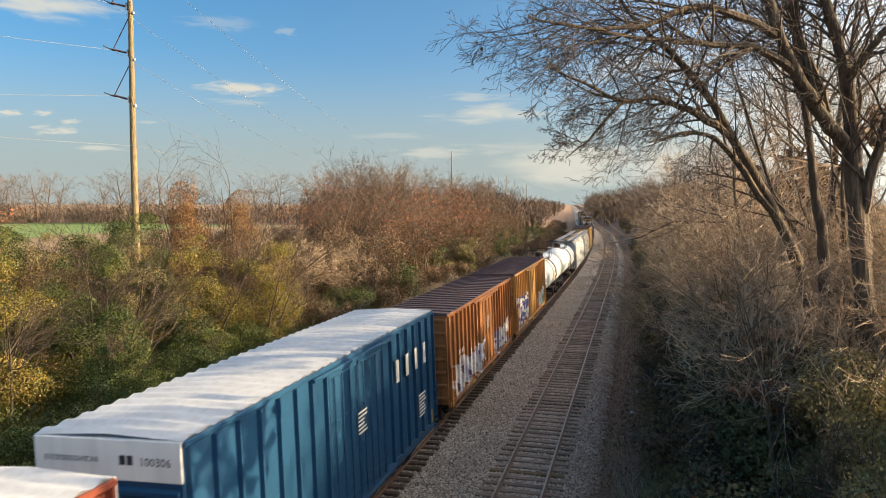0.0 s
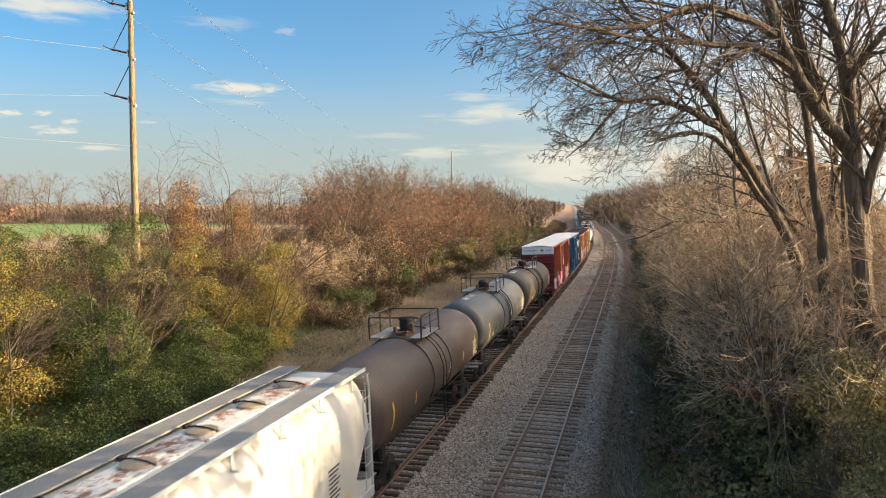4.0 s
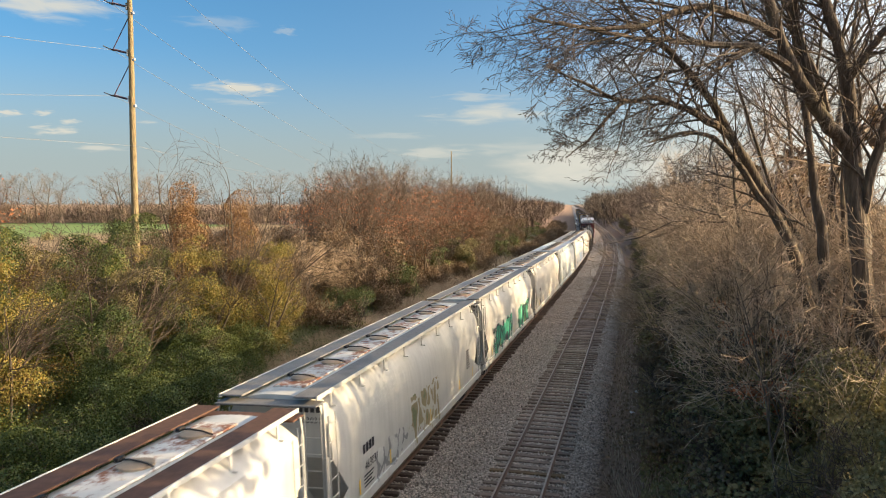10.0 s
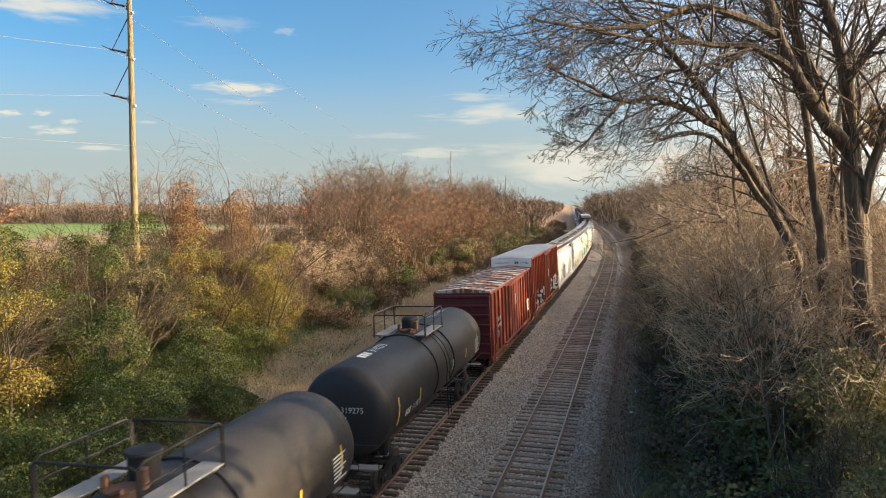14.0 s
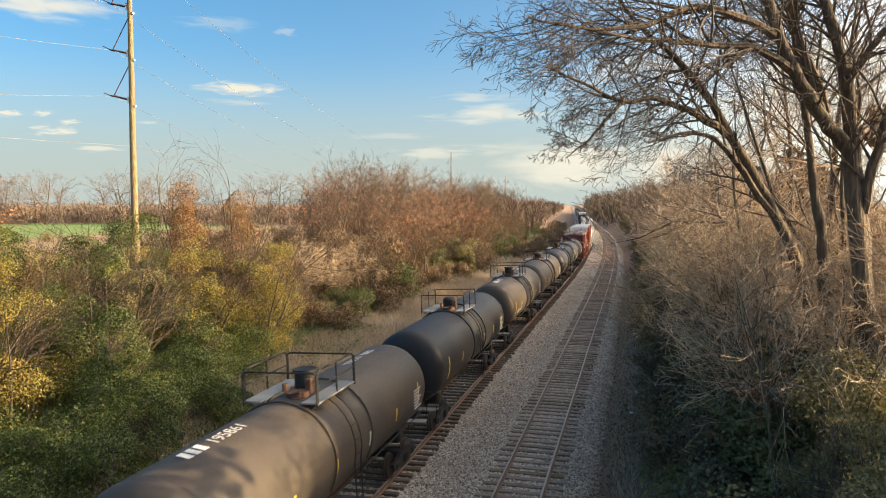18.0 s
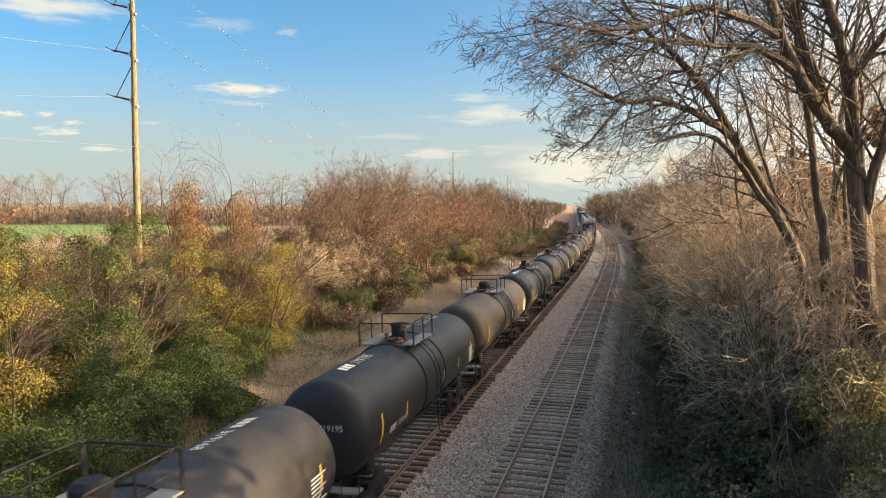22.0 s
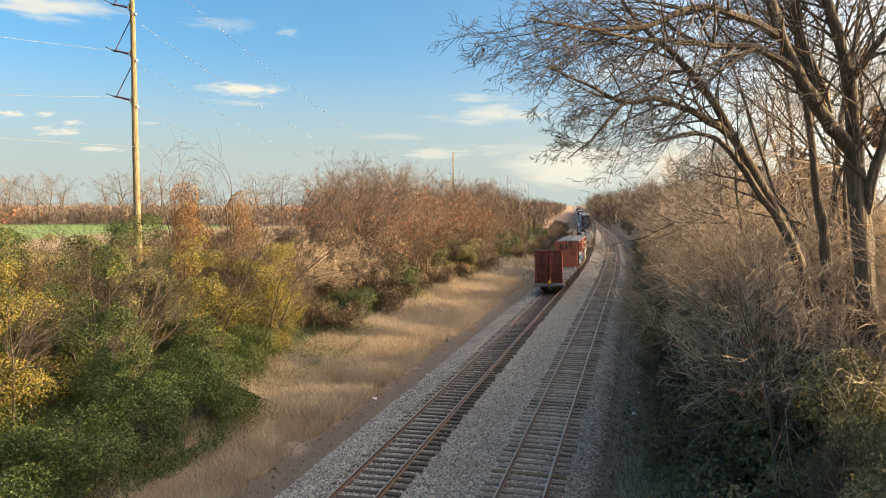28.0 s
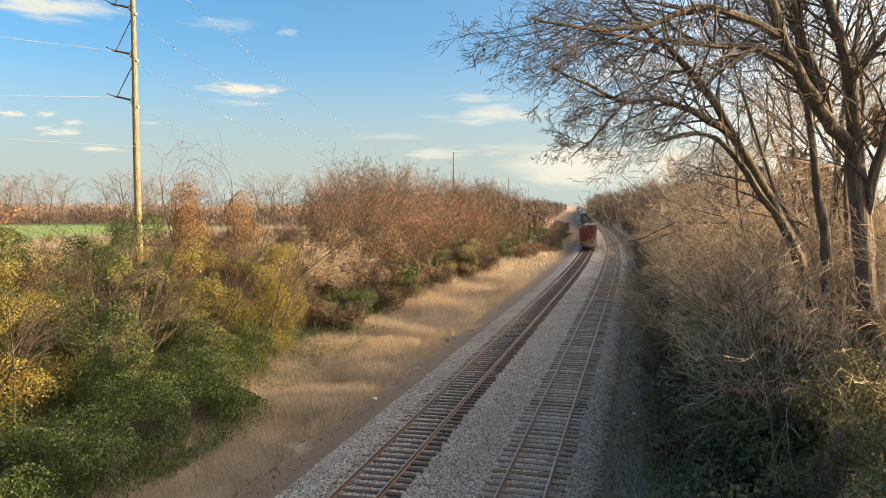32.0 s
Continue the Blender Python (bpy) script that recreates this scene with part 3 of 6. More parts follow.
def running_gear(car, centres, half):
    """Two trucks at +-centres and a coupler at each end."""
    for y in (-centres, centres):
        tr = part("truck", BOLSTER_ME, None, car, "dark cast steel truck")
        tr.location = (0, y, 0)
        for s in (-1, 1):
            p = part("side_frame", FRAME_ME, None, tr)
            p.location = (s * 1.0, 0, 0)
        for a in (-0.88, 0.88):
            p = part("wheelset", WHEEL_ME, None, tr)
            p.location = (0, a, 0)
    for s in (-1, 1):
        p = part("coupler", COUPLER_ME, None, car)
        p.location, p.rotation_euler = (0, s * half, 0), (0, 0, 0 if s < 0 else math.pi)


def ladder(car, x, y, z0, z1, across, material, n=None, name="ladder"):
    """Two stiles and rungs. across: 'x' on an end wall, 'y' on a side wall."""
    sh = Sheet()
    w = 0.22
    d = (w, 0) if across == "x" else (0, w)
    for s in (-1, 1):
        sh.tube([(x + s * d[0], y + s * d[1], z0), (x + s * d[0], y + s * d[1], z1)], 0.018, 5)
    n = n or int((z1 - z0) / 0.42)
    for i in range(n):
        z = z0 + (i + 0.5) * (z1 - z0) / n
        sh.tube([(x - d[0], y - d[1], z), (x + d[0], y + d[1], z)], 0.014, 5)
    return part(name, sh, material, car)


def hand_brake(car, y, z, material):
    sh = Sheet().tube([(-0.7, y, z), (-0.7, y - 0.1, z)], 0.05, 8)
    ring = [(-0.7 + 0.27 * math.cos(a), y - 0.11, z + 0.27 * math.sin(a)) for a in [i * math.pi / 8 for i in range(17)]]
    sh.tube(ring, 0.018, 5)
    for a in range(3):
        sh.tube([(-0.7, y - 0.11, z), (-0.7 + 0.27 * math.cos(a * 2.1), y - 0.11, z + 0.27 * math.sin(a * 2.1))], 0.014, 4)
    part("brake_wheel", sh, material, car)


def boxcar(L, H, side, end, roof, label, white_top=0.0, ribs=9, door=2.4, door_y=0.0, doors=1, roof_kind="panels", name="boxcar", beams=True, number="", mark=True, seed=1):
    rnd = random.Random(seed)
    car = tagged(new(name), label, "boxcar", group="cars of the freight train")
    W, z0 = 1.50, 1.05
    h = L / 2
    # shell with the side plates as its faces
    body = Sheet()
    body.box(0, 0, (z0 + H) / 2, 2 * W, L, H - z0, 0.03)
    body = part("body", body, side, car)
    for s in (-1, 1):
        # door opening
        for k in range(doors):
            y = door_y + (k - (doors - 1) / 2) * (door + 0.06)
            d = Sheet().box(s * (W + 0.05), y, (z0 + H) / 2 + 0.02, 0.09, door, H - z0 - 0.35, 0.02)
            for q in range(4):
                d.box(s * (W + 0.10), y, z0 + 0.45 + q * (H - z0 - 0.8) / 3, 0.03, door - 0.25, 0.10, 0.01)
            dr = part("door", d, side, car)
            for q in (-0.38, -0.12, 0.14, 0.4):
                part("lock_rod", Sheet().tube([(s * (W + 0.14), y + q * door, z0 + 0.2), (s * (W + 0.14), y + q * door, H - 0.3)], 0.022, 6), side, dr)
        for zz in (H - 0.13, z0 + 0.06):
            part("door_track", Sheet().box(s * (W + 0.09), door_y, zz, 0.15, door * (doors + 1), 0.10, 0.015), side, car)
        half_door = door * doors / 2 + 0.12
        # uprights
        for a, b in ((-h + 0.12, door_y - half_door), (door_y + half_door, h - 0.12)):
            n = max(2, round((b - a) / (L / (2 * ribs))))
            for i in range(n + 1):
                y = a + (b - a) * i / n
                hi = H - (0.12 if i not in (0, n) else 0.06)
                p = Sheet().extrude([(s * W, -0.05), (s * (W + 0.10), -0.035), (s * (W + 0.10), 0.035), (s * W, 0.05)], [(z0 + 0.12, 1, 1, 0), (hi, 1, 1, 0)])
                p.v = [(x, y + zz, yy) for x, yy, zz in p.v]
                if s < 0:
                    p.f = [tuple(reversed(q)) for q in p.f]
                part("side_post", p, side, car)
        part("side_sill", Sheet().box(s * (W - 0.02), 0, z0 - 0.02, 0.12, L - 0.3, 0.30, 0.02), side, car)
        part("top_rail", Sheet().box(s * (W + 0.02), 0, H - 0.03, 0.10, L, 0.12, 0.02), side, car)
        for e in (-1, 1):
            lad = ladder(car, s * (W + 0.12), e * (h - 0.32), z0 - 0.35, z0 + 1.5, "y", side)
    # ends with rolled horizontal corrugations
    for e in (-1, 1):
        top = H - white_top
        n = 6 if white_top else 7
        for i in range(n):
            z = z0 + 0.25 + (top - z0 - 0.35) * i / (n - 1) * 0.97
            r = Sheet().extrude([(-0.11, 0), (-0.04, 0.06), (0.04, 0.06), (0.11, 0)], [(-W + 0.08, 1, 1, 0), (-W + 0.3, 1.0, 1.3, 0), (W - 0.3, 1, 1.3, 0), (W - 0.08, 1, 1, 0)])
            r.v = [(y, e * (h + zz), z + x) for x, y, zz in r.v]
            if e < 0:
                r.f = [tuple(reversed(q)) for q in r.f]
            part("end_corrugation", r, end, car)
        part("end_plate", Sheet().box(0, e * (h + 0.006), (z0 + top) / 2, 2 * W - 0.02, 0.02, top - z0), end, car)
        if white_top:
            part("height_panel", Sheet().box(0, e * (h + 0.03), H - white_top / 2 + 0.02, 2 * W + 0.02, 0.05, white_top, 0.01), M["white"], car, "white painted upper end panel")
        ladder(car, -W + 0.35, e * (h + 0.14), z0 - 0.3, z0 + 1.4, "x", end)
    hand_brake(car, -h - 0.1, z0 + 1.2, M["steel_rust"])
    # roof sheets
    rf = Sheet()
    peak = 0.16 if roof_kind == "panels" else 0.07
    npan = 12 if roof_kind == "panels" else 20
    rise = 0.05
    if roof_kind == "ribs":
        n = 192
        ys = [-h + L * i / n for i in range(n + 1)]
        dzs = [0.055 * (0.5 - 0.5 * math.cos(2 * math.pi * i / 6)) for i in range(n + 1)]
        xs = (-1.0, -0.5, 0.0, 0.5, 1.0)
        V = [(x * (W + 0.03), y, H + 0.03 + peak * (1 - abs(x)) + dz) for y, dz in zip(ys, dzs) for x in xs]
        F = [(i * 5 + k, i * 5 + k + 1, (i + 1) * 5 + k + 1, (i + 1) * 5 + k) for i in range(n) for k in range(4)]
        rf.add(V, F)
        rf.box(0, 0, H + 0.01, 2 * W + 0.06, L + 0.02, 0.04)
        roof_ob = part("roof", rf, roof, car, smooth=True)
    else:
        rf.extrude([(-W - 0.04, 0), (W + 0.04, 0), (W + 0.04, 0.05), (0, 0.05 + peak), (-W - 0.04, 0.05)], [(-h - 0.02, 1, 1, H), (h + 0.02, 1, 1, H)])
        roof_ob = part("roof", rf, roof, car)
        for i in range(npan + 1):
            y = -h + 0.05 + (L - 0.1) * i / npan
            seam = Sheet().extrude([(-W - 0.03, 0.05), (W + 0.03, 0.05), (W + 0.03, 0.10), (0, 0.10 + peak), (-W - 0.03, 0.10)], [(y - 0.05, 1, 1, H), (y + 0.05, 1, 1, H)])
            part("roof_seam", seam, roof, roof_ob)
        if roof_kind == "panels":
            for i in range(npan):
                y = -h + 0.05 + (L - 0.1) * (i + 0.5) / npan
                for s in (-1, 1):
                    b = Sheet()
                    b.add([(s * 0.12, y - 0.34, H + 0.055 + peak * 0.92), (s * 0.12, y + 0.34, H + 0.055 + peak * 0.92), (s * (W - 0.12), y + 0.34, H + 0.06 + peak * 0.08), (s * (W - 0.12), y - 0.34, H + 0.06 + peak * 0.08),
                           (s * 0.3, y, H + 0.10 + peak * 0.8), (s * (W - 0.3), y, H + 0.10 + peak * 0.2)],
                          [(0, 4, 1) if s > 0 else (0, 1, 4), (1, 4, 5, 2) if s > 0 else (1, 2, 5, 4), (2, 5, 3) if s > 0 else (2, 3, 5), (3, 5, 4, 0) if s > 0 else (3, 0, 4, 5)])
                    part("roof_panel", b, roof, roof_ob)
    if white_top:
        for word, x in (("EXCESS", -1.06), ("HEIGHT", -0.62), ("CAR", -0.28)):
            writing("end_lettering", word, 0.14, on_end(x, -h - 0.06, H - white_top * 0.55), M["lettering_black"], car, "black stencilled word")
        if number:
            writing("end_number", number, 0.21, on_end(1.0, -h - 0.06, H - white_top * 0.58), M["lettering_black"], car, "black stencilled number")
            bars("end_mark", [(0, 0, 0.12, 0.17), (0.15, 0, 0.12, 0.17)], on_end(0.28, -h - 0.06, H - white_top * 0.58), M["lettering_black"], car)
    elif number:
        writing("end_number", number, 0.2, on_end(1.0, -h - 0.085, H - 0.42), M["lettering"], car, "white stencilled number")
    if mark:
        rows = [(0.1 * rnd.random(), -0.09 * i, rnd.uniform(0.4, 0.75), 0.05) for i in range(5)]
        bars("end_stencils", [(a, b * 0.8, c * 0.7, 0.03) for a, b, c, d in rows], on_end(-0.2, -h - 0.09, z0 + 1.75), M["lettering"], car)
        bars("end_stencils", [(a, b * 0.8, c * 0.7, 0.03) for a, b, c, d in rows[:3]], on_end(-0.2, -h - 0.09, z0 + 2.3), M["lettering"], car)
        x = W + 0.12
        bars("side_stencils", [(i * 0.27, 0, 0.14, 0.22) for i in range(4)] + [(i * 0.24, -0.34, 0.12, 0.2) for i in range(5)] + [(0, -0.55 - 0.11 * i, rnd.uniform(0.3, 0.6), 0.045) for i in range(4)],
             on_side(x, -h + 1.5, z0 + 1.75), M["lettering"], car) if not number else writing("side_number", number, 0.36, on_side(x, -h + 2.2, z0 + 1.35), M["lettering"], car, "white stencilled number")
        bars("data_panel", [(0, -0.12 * i, rnd.uniform(0.6, 0.9), 0.07) for i in range(7)], on_side(x, h - 2.4, z0 + 1.5), M["lettering"], car)
        bars("door_notice", [(0, -0.11 * i, rnd.uniform(0.45, 0.7), 0.055) for i in range(6)], on_side(W + 0.165, door_y - 0.3, z0 + 2.5), M["lettering"], car)
        bars("reflector", [(0, 0, 0.10, 0.45)], on_side(x, -h + 0.9, z0 + 0.2), M["yellow"], car)
        bars("reflector", [(0, 0, 0.10, 0.45)], on_side(x, h - 0.9, z0 + 0.2), M["yellow"], car)
        bars("reflector", [(0, 0, 0.5, 0.10)], on_side(x + 0.01, -h + 4.0, z0 - 0.06), M["yellow"], car)
    part("underframe", Sheet().box(0, 0, 0.85, 0.7, L - 0.2, 0.36, 0.03), M["steel_dark"], car)
    running_gear(car, h - 2.3, h + 0.1)
    return car


def circle(cx, cz, r, n, a0=0.0):
    return [(cx + r * math.cos(a0 + 2 * math.pi * i / n), cz + r * math.sin(a0 + 2 * math.pi * i / n)) for i in range(n)]


def tank_car(body, label, number="", name="tank_car", L=14.6, R=1.5, stripes=True, top_number=True, valve=1):
    car = tagged(new(name), label, "tank car", group="cars of the freight train")
    zc, h = 2.68, L / 2
    n = 36
    prof = circle(0, 0, R, n, math.pi / n)
    ends = [(0.0, 0.03), (0.02, 0.35), (0.06, 0.6), (0.13, 0.8), (0.24, 0.92), (0.38, 0.98), (0.52, 1.0)]
    stations = [(-h + a, b, b, zc) for a, b in ends] + [(y, 1, 1, zc) for y in (-h + 3, -1.2, 1.2, h - 3)] + [(h - a, b, b, zc) for a, b in reversed(ends)]
    part("tank", Sheet().extrude(prof, stations), body, car, smooth=True)
    # weld bands
    for y in (-h + 0.78, -2.4, 2.4, h - 0.78):
        part("weld_band", Sheet().extrude(circle(0, 0, R + 0.006, n, math.pi / n), [(y - 0.02, 1, 1, zc), (y + 0.02, 1, 1, zc)], False), body, car, smooth=True)
    for y in (-1.3, 1.3):
        pts = [((R + 0.03) * math.cos(a), y, zc + (R + 0.03) * math.sin(a)) for a in [radians(-30 + 10 * i) for i in range(25)]]
        part("saddle_strap", Sheet().tube(pts, 0.03, 5), body, car)
    # top platform with railings
    zt = zc + R
    for s in (-1, 1):
        deck = Sheet().box(s * 0.82, 0, zt - 0.02, 0.5, 2.5, 0.05, 0.01)
        deck.tube([(s * 0.75, -1.0, zt - 0.25), (s * 1.05, -1.0, zt - 0.04)], 0.03, 5)
        deck.tube([(s * 0.75, 1.0, zt - 0.25), (s * 1.05, 1.0, zt - 0.04)], 0.03, 5)
        plat = part("platform", deck, M["grate"], car)
    for s in (-1, 1):
        rl = Sheet()
        x = s * 1.05
        rl.tube([(x, -1.22, zt), (x, -1.22, zt + 0.76), (x, -1.1, zt + 0.83), (x, 1.1, zt + 0.83), (x, 1.22, zt + 0.76), (x, 1.22, zt)], 0.027, 6)
        rl.tube([(x, 0, zt), (x, 0, zt + 0.83)], 0.024, 6)
        rl.tube([(x, -1.22, zt + 0.42), (x, 1.22, zt + 0.42)], 0.02, 6)
        part("handrail", rl, M["steel_dark"], plat, "black tubular handrail")
    for e in (-1, 1):
        rl = Sheet()
        y = e * 1.28
        rl.tube([(-1.05, y, zt - 0.1), (-1.05, y, zt + 0.73), (-0.95, y, zt + 0.78), (0.95, y, zt + 0.78), (1.05, y, zt + 0.73), (1.05, y, zt - 0.1)], 0.027, 6)
        part("handrail", rl, M["steel_dark"], plat, "black tubular handrail")
    man = Sheet()
    if valve == 1:
        man.tube([(0, 0.2, zt - 0.1), (0, 0.2, zt + 0.42), (0, 0.2, zt + 0.52)], [0.36, 0.36, 0.24], 16)
    else:
        man.tube([(0, 0.25, zt - 0.1), (0, 0.25, zt + 0.5)], [0.30, 0.30], 16)
        man.tube([(0, 0.25, zt + 0.5), (0, 0.25, zt + 0.56)], [0.36, 0.34], 16)
    part("manway", man, M["steel_dark"] if valve else body, plat, smooth=True)
    vl = Sheet().tube([(0.1, -0.5, zt - 0.05), (0.1, -0.5, zt + 0.10)], 0.32, 14)
    vl.box(0.35, -0.25, zt + 0.2, 0.18, 0.18, 0.4, 0.03)
    vl.tube([(-0.25, -0.5, zt + 0.1), (-0.25, -0.5, zt + 0.3)], 0.08, 8)
    vl.tube([(0.1, -0.8, zt + 0.08), (0.35, -0.8, zt + 0.16)], 0.05, 6)
    part("valve_housing", vl, M["steel_rust"], plat)
    # side ladders to the platform
    for s in (-1, 1):
        sh = Sheet()
        for q in (-0.22, 0.22):
            pts = [(s * (R + 0.12) * math.cos(a), q, zc + (R + 0.12) * math.sin(a)) for a in [radians(-50 + 12 * i) for i in range(10)]]
            pts = [(s * (R + 0.1), q, 0.75)] + [p for p in pts if p[2] > zc - 0.4]
            sh.tube(pts, 0.02, 5)
        for i in range(7):
            z = 0.9 + 0.4 * i
            x = R + 0.1 if z < zc else (R + 0.12) * math.cos(math.asin(min(0.99, (z - zc) / (R + 0.12))))
            sh.tube([(s * x, -0.22, z), (s * x, 0.22, z)], 0.014, 5)
        part("ladder", sh, M["steel_dark"], car)
        rail = Sheet().tube([(s * (R + 0.06), -h + 1.0, zc - 0.75), (s * (R + 0.06), h - 1.0, zc - 0.75)], 0.018, 5)
        part("side_rail", rail, M["steel_dark"], car)
    # sills and saddles
    for e in (-1, 1):
        part("stub_sill", Sheet().box(0, e * (h - 0.9), 0.95, 0.6, 2.6, 0.42, 0.04), M["steel_dark"], car)
        part("saddle", Sheet().box(0, e * (h - 1.7), 1.22, 1.9, 0.5, 0.5, 0.08), M["steel_dark"], car)
        part("end_deck", Sheet().box(0, e * (h + 0.15), 1.16, 2.6, 0.42, 0.05, 0.01), M["grate"], car)
        er = Sheet().tube([(-1.3, e * (h + 0.3), 0.75), (-1.3, e * (h + 0.3), 1.9), (1.3, e * (h + 0.3), 1.9), (1.3, e * (h + 0.3), 0.75)], 0.022, 5)
        part("end_rail", er, M["steel_dark"], car)
    hand_brake(car, -h - 0.25, 2.0, M["steel_dark"])
    part("bottom_outlet", Sheet().tube([(0, 0, 1.25), (0, 0, 0.75)], [0.35, 0.2], 10), M["steel_dark"], car)
    # yellow reflective strips bent round the shell
    if stripes:
        for i in range(6):
            y = -h + 1.3 + (L - 2.6) * i / 5
            for s in (-1, 1):
                sh = Sheet()
                A = [radians(q) for q in ((-24, -12, 0, 12) if i in (0, 5) else (-14, -6, 2))]
                vs = []
                for a in A:
                    for q in (-0.06, 0.06):
                        vs.append((s * (R + 0.008) * math.cos(a), y + q, zc + (R + 0.008) * math.sin(a)))
                fs = [(2 * k, 2 * k + 1, 2 * k + 3, 2 * k + 2) for k in range(len(A) - 1)]
                if s < 0:
                    fs = [tuple(reversed(q)) for q in fs]
                sh.add(vs, fs)
                part("reflector", sh, M["yellow"] if i != 3 else M["lettering"], car)
    if number:
        writing("end_number", number, 0.26, on_end(0.38, -h - 0.004, zc + 0.12), M["lettering"], car, "white stencilled number")
        bars("end_mark", [(0, 0, 0.11, 0.19), (0.15, 0, 0.11, 0.19), (0.3, 0, 0.11, 0.19)], on_end(-0.55, -h - 0.004, zc + 0.12), M["lettering"], car)
        bars("end_stencils", [(0, -0.14 * i, 0.62 - 0.1 * (i % 2), 0.07) for i in range(4)], on_end(-0.45, -h - 0.004, zc - 0.08), M["lettering"], car)
        a = radians(-16)
        m = Matrix.Translation((0, -h + 2.6, zc)) @ Matrix.Rotation(-a, 4, "Y") @ on_side(R + 0.012, 0, -0.12)
        writing("side_number", number, 0.34, m @ Matrix.Translation((0.75, 0, 0)), M["lettering"], car, "white stencilled number")
        bars("side_mark", [(-0.55 + 0.2 * i, 0, 0.14, 0.25) for i in range(3)], m, M["lettering"], car)
        if top_number:
            m = Matrix.Translation((0, -h + 2.5, zc)) @ Matrix.Rotation(-radians(82), 4, "Y") @ on_side(R + 0.014, 0, 0)
            writing("top_number", number, 0.46, m @ Matrix.Translation((0.9, 0, 0)), M["lettering"], car, "white stencilled number")
            bars("top_mark", [(-0.75 + 0.27 * i, 0, 0.19, 0.33) for i in range(3)], m, M["lettering"], car)
            m = Matrix.Translation((0, h - 2.5, zc)) @ Matrix.Rotation(-radians(98), 4, "Y") @ on_side(R + 0.014, 0, 0) @ Matrix.Rotation(math.pi, 4, "Z")
            writing("top_number", number, 0.46, m @ Matrix.Translation((0.9, 0, 0)), M["lettering"], car, "white stencilled number")
            bars("top_mark", [(-0.75 + 0.27 * i, 0, 0.19, 0.33) for i in range(3)], m, M["lettering"], car)
    bars("data_panel", [(0, -0.1 * i, 0.8 - 0.15 * (i % 3), 0.05) for i in range(7)], Matrix.Translation((0, 0, zc)) @ on_side(R + 0.02, h - 1.9, 0.1), M["lettering"], car)
    running_gear(car, h - 1.75, h + 0.35)
    return car


